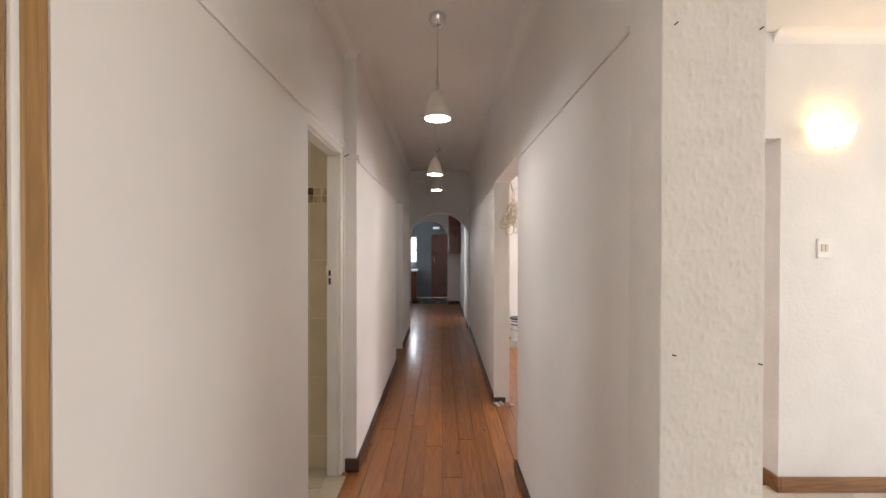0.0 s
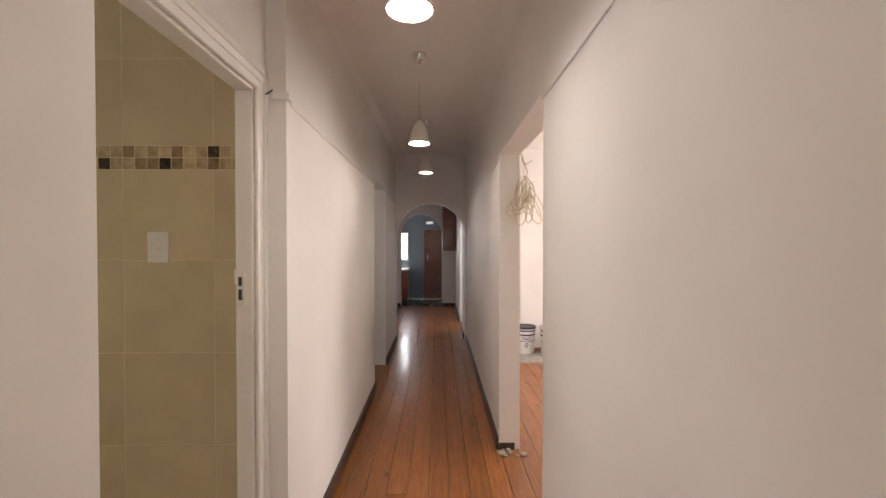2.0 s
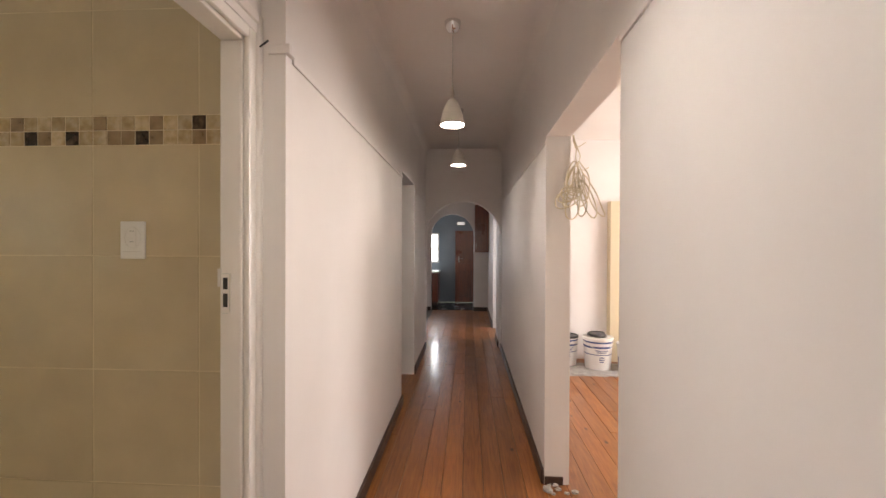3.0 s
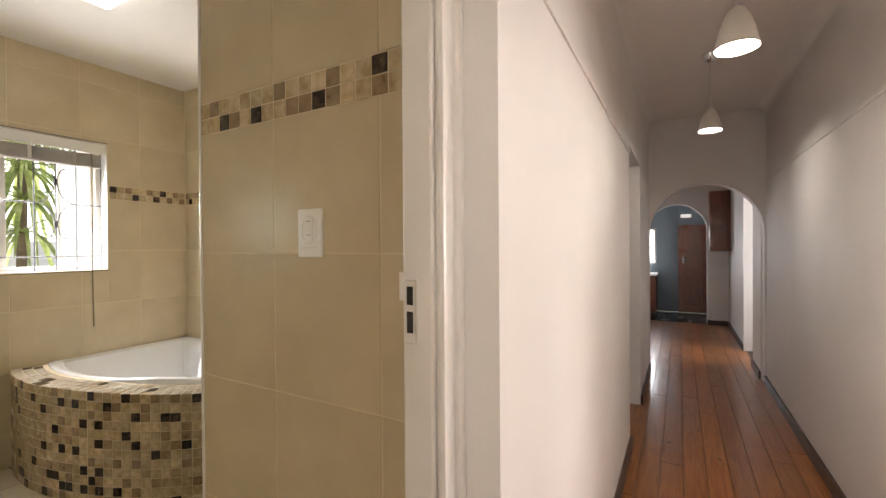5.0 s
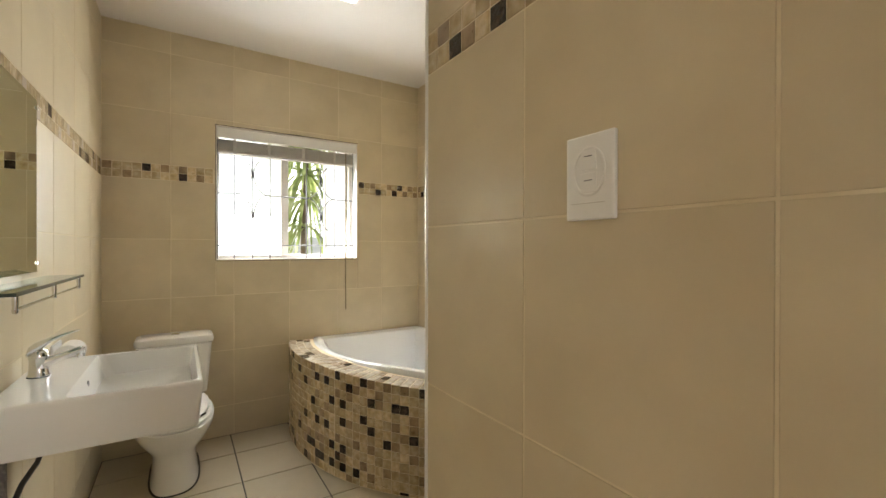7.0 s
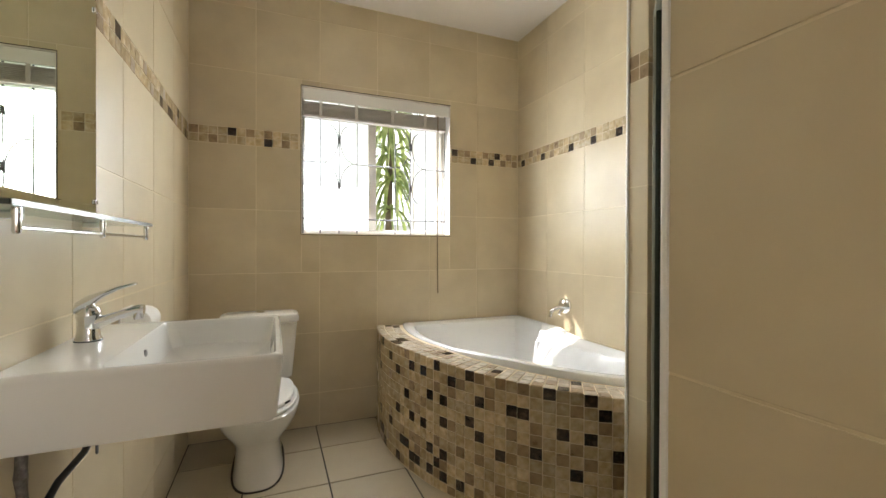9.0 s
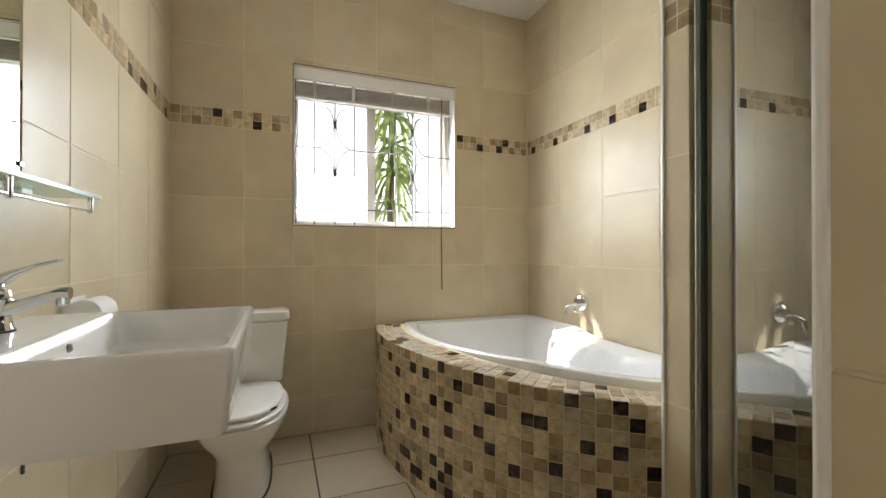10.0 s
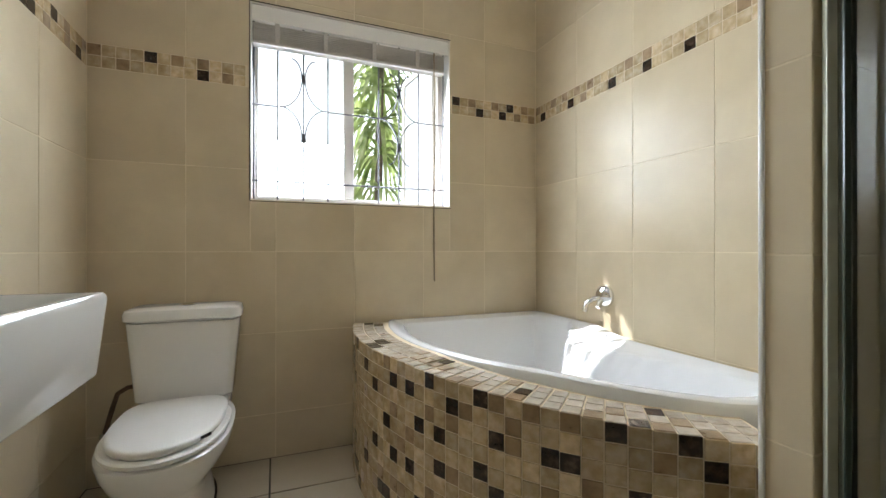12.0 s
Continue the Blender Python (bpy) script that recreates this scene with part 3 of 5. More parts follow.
# entry door frame at the start of the passage
door_2 = tagged(new("door_2"), "golden-brown wooden door frame with a white bead", "door frame", "", "structure")
part("jamb", boxes((-0.722, -0.566, 0.617, 0.661, 0, 2.1), bevel=0.006), BROWN_WOOD, door_2)
part("bead", boxes((-0.62, -0.563, 0.602, 0.616, 0, 2.1), bevel=0.005), FRAME_PAINT, door_2, "cream painted bead")
part("jamb", boxes((-0.722, -0.566, 0.45, 0.601, 0, 2.1), bevel=0.008), BROWN_WOOD, door_2)

# kitchen back door
door_3 = tagged(new("door_3"), "closed reddish-brown panelled wooden kitchen door", "door", "", "structure")
part("frame", boxes((-0.27, -0.22, 11.96, 12.0, 0, 1.80), (0.58, 0.63, 11.96, 12.0, 0, 1.80), (-0.22, 0.58, 11.96, 12.0, 1.745, 1.80), bevel=0.004), RED_WOOD, door_3)
leaf = part("leaf", boxes((-0.22, 0.58, 11.965, 11.998, 0.01, 1.745)), RED_WOOD, door_3)
for x0, x1 in ((-0.15, 0.14), (0.22, 0.51)):
    for z0, z1 in ((0.15, 0.80), (0.98, 1.62)):
        part("panel", boxes((x0, x1, 11.952, 11.965, z0, z1), bevel=0.008), RED_WOOD, leaf)
bm = bmesh.new()
box(bm, -0.195, -0.17, 11.945, 11.965, 1.0, 1.16, 0.002)
tube(bm, [(-0.18, 11.95, 1.1), (-0.18, 11.91, 1.1), (-0.08, 11.905, 1.1)], 0.009)
part("door_handle", bm, CHROME, leaf, "chrome lever handle", True)

# bathroom window
window_1 = tagged(new("window_1"), "white steel window with burglar bars, one sash open", "window", "", "structure")
part("window_frame", boxes((-4.16, -4.12, WY0, WY0 + 0.03, WZ0, WZ1), (-4.16, -4.12, WY1 - 0.03, WY1, WZ0, WZ1), (-4.16, -4.12, WY0 + 0.03, WY1 - 0.03, WZ0, WZ0 + 0.035), (-4.16, -4.12, WY0 + 0.03, WY1 - 0.03, WZ1 - 0.03, WZ1),
                           (-4.16, -4.12, 2.955, 3.01, WZ0 + 0.035, WZ1 - 0.03), bevel=0.003), FRAME_PAINT, window_1)
part("window_sill", boxes((-4.12, -4.004, WY0, WY1, WZ0 - 0.004, WZ0 + 0.006)), FRAME_PAINT, window_1)
part("reveal", boxes((-4.12, -4.002, WY0 - 0.001, WY0 + 0.005, WZ0, WZ1), (-4.12, -4.002, WY1 - 0.005, WY1 + 0.001, WZ0, WZ1), (-4.12, -4.002, WY0, WY1, WZ1 - 0.005, WZ1 + 0.001)), FRAME_PAINT, window_1)
part("edge_gap", boxes((-4.003, -3.9985, WY0 - 0.005, WY0 - 0.0012, WZ0 - 0.004, WZ1 + 0.005), (-4.003, -3.9985, WY0 - 0.0012, WY1 + 0.002, WZ1 + 0.0012, WZ1 + 0.005), (-4.003, -3.9985, WY0 - 0.0012, WY1 + 0.002, WZ0 - 0.0075, WZ0 - 0.0045)), DARK, window_1, "dark uneven gap round the reveal")
pane = part("pane", boxes((-4.147, -4.142, WY0 + 0.03, 2.955, WZ0 + 0.035, WZ1 - 0.03)), OBSCURE, window_1, "obscure glass pane")
bm = bmesh.new()
ang = radians(84)
dx, dy = -math.sin(ang), -math.cos(ang)
hinge = (-4.165, WY1 - 0.03)
for r0, r1, z0, z1 in ((0.0, 0.03, WZ0 + 0.03, WZ1 - 0.03), (0.44, 0.47, WZ0 + 0.03, WZ1 - 0.03), (0.03, 0.44, WZ0 + 0.03, WZ0 + 0.06), (0.03, 0.44, WZ1 - 0.06, WZ1 - 0.03)):
    vs = []
    for r in (r0, r1):
        for s_ in (0, 0.02):
            for z in (z0, z1):
                vs.append(bm.verts.new((hinge[0] + dx * r - dy * s_, hinge[1] + dy * r + dx * s_, z)))
    for q in ((0, 1, 3, 2), (4, 5, 7, 6), (0, 1, 5, 4), (2, 3, 7, 6), (0, 2, 6, 4), (1, 3, 7, 5)):
        bm.faces.new([vs[i] for i in q])
sash = part("open_sash", bm, FRAME_PAINT, window_1, "open white sash frame")
bm = bmesh.new()
rings(bm, [[(hinge[0] + dx * r - dy * s_, hinge[1] + dy * r + dx * s_, z) for r, s_ in ((0.03, 0.008), (0.44, 0.008), (0.44, 0.012), (0.03, 0.012))] for z in (WZ0 + 0.06, WZ1 - 0.06)])
sg = part("pane", bm, OBSCURE, sash, "obscure glass pane")

window_2 = tagged(new("window_2"), "white framed kitchen window, bright outside", "window", "", "structure")
part("window_frame", boxes((-1.15, -1.11, 12.05, 12.1, 0.99, 1.75), (-0.72, -0.68, 12.05, 12.1, 0.99, 1.75), (-1.11, -0.72, 12.05, 12.1, 0.99, 1.03), (-1.11, -0.72, 12.05, 12.1, 1.71, 1.75), (-1.11, -0.72, 12.05, 12.1, 1.33, 1.36)), FRAME_PAINT, window_2)

# outside
tagged(link("ground", boxes((-200, 200, -200, 200, -0.5, -0.3)), GRASS), "grassy garden ground", "ground", "", "structure")
# emissive panels added to wash the view out of the windows to white
WHITE_OUT = plain("glowing_white_panel", (0.98, 1.0, 0.97), 1.0, glow=1.2)
tagged(link("backdrop", boxes((-9.2, -9.1, -9.0, 15.0, -0.3, 5.5)), WHITE_OUT), "glowing white panel standing in for the overexposed outdoors beyond the garden", "backdrop", "", "structure")
tagged(link("backdrop_kitchen", boxes((-4.0, 2.0, 15.0, 15.1, -0.3, 5.0)), WHITE_OUT), "glowing white panel standing in for the overexposed outdoors behind the kitchen", "backdrop", "", "structure")

# ---------------------------------------------------------------- the passage: pendants, cables, cabinet


def pendant(x, y, rim):
    lamp = thing("pendant_lamp", "cream bell-shaped pendant lamp, lit, hanging on a cord", "ceiling lamp", "pendants along the passage", (x, y, rim))
    bm = bmesh.new()
    lathe(bm, [(0.012, 0.158), (0.026, 0.15), (0.045, 0.115), (0.060, 0.07), (0.0745, 0.0), (0.0725, 0.0), (0.056, 0.07), (0.04, 0.11), (0.02, 0.145)], 32)
    part("shade", bm, SHADE, lamp, smooth=True)
    part("diffuser", lathe(bmesh.new(), [(0.066, 0.022), (0.069, 0.014), (0.06, 0.009), (0.0, 0.006)][:3], 28), BULB, lamp, "glowing white diffuser", True)
    part("collar", lathe(bmesh.new(), [(0.009, 0.156), (0.011, 0.20), (0.006, 0.215), (0.005, 0.27)], 14), STEEL, lamp, smooth=True)
    top = H - rim
    part("cord", tube(bmesh.new(), [(0, 0, 0.26), (0, 0, top - 0.05)], 0.0028, 6), STEEL, lamp)
    part("ceiling_rose", lathe(bmesh.new(), [(0.012, top - 0.062), (0.03, top - 0.055), (0.046, top - 0.03), (0.05, top)], 24), CHROME, lamp, "chrome ceiling rose", True)
    return lamp


for x, y, rim in ((-0.012, 2.383, 2.19), (-0.05, 3.972, 2.147), (-0.05, 5.583, 2.215)):
    pendant(x, y, rim)

cab = thing("wall_cabinet", "dark reddish-brown wooden wall cabinet beside the arch", "cabinet", at=(0.33, 10.46, 1.29))
part("body", boxes((-0.14, 0.154, -0.15, 0.168, 0, 1.0), bevel=0.003), RED_WOOD, cab)
door = part("door", boxes((-0.138, 0.152, -0.17, -0.152, 0.004, 0.996), bevel=0.003), RED_WOOD, cab)
part("handle", tube(bmesh.new(), [(-0.11, -0.172, 0.08), (-0.11, -0.195, 0.09), (-0.11, -0.195, 0.17), (-0.11, -0.172, 0.18)], 0.005), STEEL, door, "steel bar handle", True)

kc = thing("kitchen_cupboard", "reddish-brown kitchen base cupboard under the window", "cupboard", at=(-1.02, 11.65, 0))
part("body", boxes((-0.42, 0.36, -0.28, 0.34, 0.08, 0.78), bevel=0.003), RED_WOOD, kc)
part("plinth", boxes((-0.40, 0.34, -0.22, 0.34, 0.0, 0.08)), DARK_WOOD, kc)
for x0 in (-0.415, -0.025):
    part("door", boxes((x0, x0 + 0.38, -0.30, -0.281, 0.1, 0.765), bevel=0.004), RED_WOOD, kc)
wt = thing("worktop", "pale kitchen worktop on the cupboard", "worktop", at=(-1.02, 11.65, 0.78))
part("slab", boxes((-0.43, 0.38, -0.32, 0.345, 0, 0.035), bevel=0.006), PLASTIC, wt)
bl = thing("wall_lamp", "small white bulkhead lamp above the kitchen door", "lamp", at=(-0.13, 11.959, 1.985))
part("base", boxes((-0.10, 0.10, 0.0, 0.04, -0.04, 0.04), bevel=0.01), PLASTIC, bl)
part("diffuser", boxes((-0.085, 0.085, -0.025, -0.001, -0.03, 0.03), bevel=0.01), DIM_GLOW, bl, "glowing diffuser")

# coil of cream cable hanging in the wide opening
coil = thing("hanging_cable", "tangled coil of cream cable hanging in the wide opening", "cable", at=(0.68, 3.93, 1.79))
rng = random.Random(11)


def cable_loop(top, length, half, swing, lean):
    """A slack loop of cable hanging from a knot, swung in the plane of the wall and wrinkled a little."""
    pts = []
    for i in range(29):
        a = 2 * math.pi * i / 28
        along, across = length * (1 - math.cos(a)) / 2, half * math.sin(a) * (0.55 + 0.45 * (1 - math.cos(a)) / 2)
        q = Vector((top[0] + across * math.cos(swing) + along * math.sin(swing), top[1] + lean * along + 0.012 * math.sin(a * 2 + swing * 9), top[2] - along * math.cos(swing) + across * math.sin(swing)))
        pts.append(q + 0.012 * noise.noise_vector(q * 11 + Vector((length * 40, 0, 0))))
    part("cable_loop", tube(bmesh.new(), pts, 0.0036, 6), CABLE, coil, smooth=True)


for k in range(12):
    cable_loop((rng.uniform(-0.025, 0.02), rng.uniform(-0.02, 0.02), rng.uniform(-0.01, 0.13)), rng.uniform(0.12, 0.24), rng.uniform(0.028, 0.055), rng.uniform(-0.35, 0.35), rng.uniform(-0.15, 0.05))
for length, half, swing in ((0.15, 0.045, -1.25), (0.17, 0.06, -1.1), (0.13, 0.05, -1.4)):
    cable_loop((0.02, -0.02, -0.05), length, half, swing, -0.2)
cable_loop((0.03, 0.0, 0.05), 0.27, 0.03, 0.45, 0.0)
part("cable_tail", tube(bmesh.new(), [(0.0, 0, 0.10), (-0.012, 0, 0.15), (-0.004, 0.01, 0.20), (-0.02, 0.02, 0.25), (-0.02, 0.03, 2.079 - 1.79)], 0.0036, 6), CABLE, coil, smooth=True)
part("cable_tail", tube(bmesh.new(), [(0.005, 0, 0.10), (0.015, 0, 0.16), (0.0, 0.01, 0.21), (-0.012, 0.02, 0.25), (-0.016, 0.03, 2.079 - 1.79)], 0.0036, 6), CABLE, coil, smooth=True)
part("cable_end", tube(bmesh.new(), [(-0.015, 0.01, 0.21), (0.01, 0.0, 0.215), (0.045, -0.01, 0.235)], 0.003, 6), CABLE, coil, "bare cable end", True)
part("cable_end", tube(bmesh.new(), [(0.0, 0.0, 0.08), (0.035, -0.01, 0.075), (0.06, -0.015, 0.09)], 0.003, 6), CABLE, coil, "bare cable end", True)


def bucket(x, y, r, h, lid, label, band_material):
    b = thing("paint_bucket", label, "bucket", "paint buckets on the floor", (x, y, 0.0))
    part("body", lathe(bmesh.new(), [(r * 0.86, 0.0), (r * 0.88, 0.005), (r, h * 0.93), (r * 1.04, h * 0.94), (r * 1.04, h), (r * 0.98, h), (r * 0.97, h * 0.9)], 28), PLASTIC, b, smooth=True)
    low = 0.05 if h < 0.34 else 0.86
    part("label_band", lathe(bmesh.new(), [(r * (0.886 + 0.128 * low), h * low), (r * (0.886 + 0.128 * min(0.93, low + 0.45)), h * min(0.91, low + 0.45))], 28, cap0=False, cap1=False), band_material, b, "printed label band", True)
    part("lid", lathe(bmesh.new(), [(r * 1.06, h * 0.955), (r * 1.06, h * 1.02), (r * 0.95, h * 1.03), (r * 0.9, h * 1.0)], 28), lid, b, smooth=True)
    part("handle", tube(bmesh.new(), [(r * 1.03 * math.cos(a), r * 1.03 * math.sin(a) - 0.01, h * 0.9 - 0.09 * math.sin(a - math.pi) ** 2) for a in [math.pi + math.pi * i / 12 for i in range(13)]], 0.0025, 6), STEEL, b, "thin wire handle")
    if band_material is BLUE and h > 0.33:
        for z0, z1 in ((0.70, 0.76), (0.485, 0.51)):
            part("stripe", lathe(bmesh.new(), [(r * (0.884 + 0.128 * z0), h * z0), (r * (0.884 + 0.128 * z1), h * z1)], 28, cap0=False, cap1=False), BLUE, b, "blue printed stripe", True)
        for z, w in ((0.62, 0.9), (0.56, 0.7), (0.40, 0.35), (0.33, 0.4), (0.26, 0.3)):
            bar = bmesh.new()
            rings(bm=bar, loops=[[(r * (0.892 + 0.12 * (z + q)) * math.sin(t), -r * (0.892 + 0.12 * (z + q)) * math.cos(t), h * (z + q)) for t in [w * (i / 8 - 0.5) for i in range(9)]] for q in (0.0, 0.03)], cap0=False, cap1=False, closed=False)
            part("print_line", bar, BLUE, b, "line of small blue print")
        return b
    logo = bmesh.new()
    bmesh.ops.create_uvsphere(logo, u_segments=14, v_segments=8, radius=1.0)
    for v in logo.verts:
        v.co = Vector((v.co.x * r * 0.35, -r * 0.965 + v.co.y * 0.012, h * 0.68 + v.co.z * h * 0.06))
    part("emblem", logo, ORANGE, b, "oval orange emblem", True)
    return b


bucket(1.58, 6.48, 0.165, 0.36, PLASTIC, "white plastic paint bucket with a blue label", BLUE)
bucket(1.24, 6.62, 0.14, 0.345, BLACK, "white plastic paint bucket with blue print and a black lid", BLUE)
bucket(1.93, 6.40, 0.15, 0.30, PLASTIC, "smaller white and blue paint bucket", BLUE)
sheet = thing("dust_sheet", "crumpled grey dust sheet on the dining room floor", "sheet", at=(1.55, 6.38, 0.0))
bm = bmesh.new()
NS = 22
rows = [[bm.verts.new((0.62 * (i / NS - 0.5) * 2 + 0.03 * noise.noise(Vector((j * 0.5, 7, 0))), 0.27 * (j / NS - 0.5) * 2 + 0.03 * noise.noise(Vector((i * 0.5, 3, 0))), 0.0015 + 0.012 * max(0.0, noise.noise(Vector((i * 0.45, j * 0.45, 1.0)))) * (1 if j < 8 else 0.1))) for i in range(NS + 1)] for j in range(NS + 1)]
for r0, r1 in zip(rows, rows[1:]):
    for i in range(NS):
        bm.faces.new((r0[i], r0[i + 1], r1[i + 1], r1[i]))
part("sheet", bm, surface("grey_dust_sheet", [(0.30, 0.28, 0.26), (0.46, 0.44, 0.41)], 14, 0.8, 0.05, 0.4, 60, stain=0.2, stain_scale=8), sheet, smooth=True)
rag = thing("rag", "crumpled dark rag on a paint bucket", "rag", at=(1.58, 6.48, 0.371))
bm = bmesh.new()
bmesh.ops.create_icosphere(bm, subdivisions=3, radius=0.1)
for v in bm.verts:
    k = 1 + 0.35 * noise.noise(v.co * 14)
    v.co = Vector((v.co.x * k * 1.1, v.co.y * k, max(0.0, v.co.z * k * 0.35 + 0.02)))
part("cloth", bm, surface("dark_cloth", [(0.03, 0.03, 0.035), (0.12, 0.11, 0.11)], 16, 0.9, 0.05, 0.5, 90), rag, smooth=True)


def plate(name, label, at, turn, w, h, group=""):
    """A switch plate on a wall, facing local -y."""
    p = thing(name, label, "switch", group, at, turn)
    part("plate", boxes((-w / 2, w / 2, -0.010, -0.001, -h / 2, h / 2), bevel=0.003), PLASTIC, p)
    return p


sw = plate("light_switch", "white double light switch on beige tiles", (-1.092, YB, 1.44), 0, 0.086, 0.128)
part("rocker", boxes((-0.014, 0.014, -0.0116, -0.0102, 0.010, 0.040), bevel=0.001), PLASTIC, sw)
part("rocker", boxes((-0.014, 0.014, -0.0116, -0.0102, -0.024, 0.006), bevel=0.001), PLASTIC, sw)
part("groove", boxes((-0.033, 0.028, -0.0112, -0.0101, -0.0395, -0.0385)), BLIND, sw, "thin grey groove")
bm = bmesh.new()
rings(bm, [[(k * rr * math.cos(t), -0.0101 - d, 0.008 + k * 1.25 * rr * math.sin(t)) for t in [2 * math.pi * i / 32 for i in range(32)]] for rr, d, k in ((0.030, 0.0, 1), (0.029, 0.001, 1), (0.0265, 0.001, 1), (0.0255, 0.0, 1))], False, False)
part("inner_ring", bm, PLASTIC, sw, "raised oval ring", True)
for z in (0.03, -0.006):
    part("mark", boxes((-0.007, 0.007, -0.0122, -0.0117, z, z + 0.0014)), IRON, sw, "small grey bar")
sl = plate("light_switch", "cream light switch plate on the lounge wall", (2.309, 2.55, 1.469), 0, 0.075, 0.115)
part("rocker", boxes((-0.02, -0.003, -0.014, -0.0102, -0.02, 0.025), bevel=0.002), CABLE, sl)
part("rocker", boxes((0.003, 0.02, -0.014, -0.0102, -0.02, 0.025), bevel=0.002), CABLE, sl)
sd = plate("wall_socket", "white socket plate on the dining room wall", (2.0, 6.72, 1.40), 0, 0.08, 0.12)
part("rocker", boxes((-0.015, 0.015, -0.014, -0.0102, -0.02, 0.02), bevel=0.002), PLASTIC, sd)

jb = thing("junction_box", "white plastic box high on the beige tiles", "box", at=(-1.475, YB, 2.325))
part("cover", boxes((-0.045, 0.045, -0.022, -0.001, -0.055, 0.055), bevel=0.005), PLASTIC, jb)
stub = thing("wire_stub", "short dark wire end poking from the wall corner", "wire", at=(-0.632, 2.7815, 2.062))
part("wire", tube(bmesh.new(), [(0.0, 0.0, 0.0), (0.012, -0.02, -0.004), (0.035, -0.03, 0.003), (0.045, -0.028, 0.012)], 0.003, 6), BLACK, stub)
debris = thing("plaster_rubble", "broken plaster and cement lumps at the wall corner", "rubble", at=(0.58, 3.93, 0.0))
rrng = random.Random(8)
for k in range(9):
    bm = bmesh.new()
    bmesh.ops.create_icosphere(bm, subdivisions=2, radius=1.0)
    cx, cy, r = rrng.uniform(-0.08, 0.09), rrng.uniform(-0.05, 0.045), rrng.uniform(0.008, 0.022)
    for v in bm.verts:
        w = 1 + 0.5 * noise.noise(v.co * 1.9 + Vector((k * 5.0, 0, 0)))
        v.co = Vector((cx + v.co.x * r * w * 1.3, cy + v.co.y * r * w, max(0.0, r * 0.5 + v.co.z * r * w * 0.7)))
    part("lump", bm, surface("broken_plaster", [(0.30, 0.27, 0.23), (0.55, 0.52, 0.47)], 30, 0.9, 0.05, 0.8, 120) if k == 0 else bpy.data.materials["broken_plaster"], debris)

# uplighter on the lounge wall
up = thing("wall_light", "lit amber glass half-bowl uplighter on the lounge wall", "wall lamp", at=(2.33, 2.55, 2.19))
bm = bmesh.new()
loops = []
for i in range(8):
    a = i / 7 * math.pi / 2
    r, z = 0.135 * math.cos(a) ** 0.8 + 0.004, -0.115 * math.sin(a)
    loops.append([(r * math.cos(t), -0.004 - r * 0.75 * math.sin(t), z) for t in [math.pi * k / 20 for k in range(21)]])
rings(bm, loops, False, True, False)
part("bowl", bm, WARM_GLASS, up, smooth=True)
part("bracket", boxes((-0.04, 0.04, -0.02, -0.001, -0.08, 0.0), bevel=0.004), STEEL, up)
part("bulb", lathe(bmesh.new(), [(0.010, -0.06), (0.022, -0.045), (0.028, -0.015), (0.022, 0.01), (0.008, 0.022)], 16, (0.0, -0.06)), plain("warm_bulb", (1.0, 0.80, 0.45), 0.4, glow=16.0), up, "glowing warm bulb", True)
for sx, sz in ((-0.125, -0.012), (0.125, -0.012), (0.0, -0.117)):
    part("finial", tube(bmesh.new(), [(sx, -0.012 if sx else -0.05, sz), (sx * 1.06, -0.016 if sx else -0.052, sz - 0.014)], 0.007, 8), STEEL, up, "small metal clip", True)

for i, (x, z) in enumerate(((0.535, 1.98), (0.727, 1.97), (0.535, 1.235), (0.73, 1.215))):
    nl = thing("nail", "rusty nail in the rough plaster wall end", "nail", "nails in the wall end", (x, 0.986, z))
    part("shank", tube(bmesh.new(), [(0, 0.004, 0), (0.002, -0.012, 0.001)], 0.0016, 6), DARK, nl)

# ---------------------------------------------------------------- bathroom: corner bath
CX, CY, RO, RL = -3.62, 4.31, 1.372, 1.20
ZL = 0.592
def ledge(x, y):
    """Height of the tiled ledge, which falls gently along the curve."""
    c = (math.atan2(x - CX, CY - y) - A0) * RO / 0.0505
    return ZL - 0.0503 * max(-0.72, min(0.6, -0.53 + (c - 19) * 0.0635))


arc_point = lambda r, a: (CX + r * math.sin(a), CY - r * math.cos(a))
A0 = math.asin((-3.998 - CX) / RO)
A1 = math.asin((-2.402 - CX) / RO)
bath = thing("corner_bath", "white corner bath with a curved stone mosaic front", "bath")
NA = 48
angs = [A0 + (A1 - A0) * i / NA for i in range(NA + 1)]
bm = bmesh.new()
out = [(*arc_point(RO - 0.003, a),) for a in angs]
inn = []
for a in angs:
    x, y = arc_point(RL - 0.05, a)
    inn.append((max(-3.998, min(-2.402, x)), min(4.095, y)))
rings(bm, [[(x, y, -0.004) for x, y in out], [(x, y, ledge(x, y) - 0.003) for x, y in out], [(x, y, ledge(x, y) - 0.003) for x, y in inn]], False, False, False)
part("apron", bm, GROUT, bath, "grouted backing of the mosaic front")

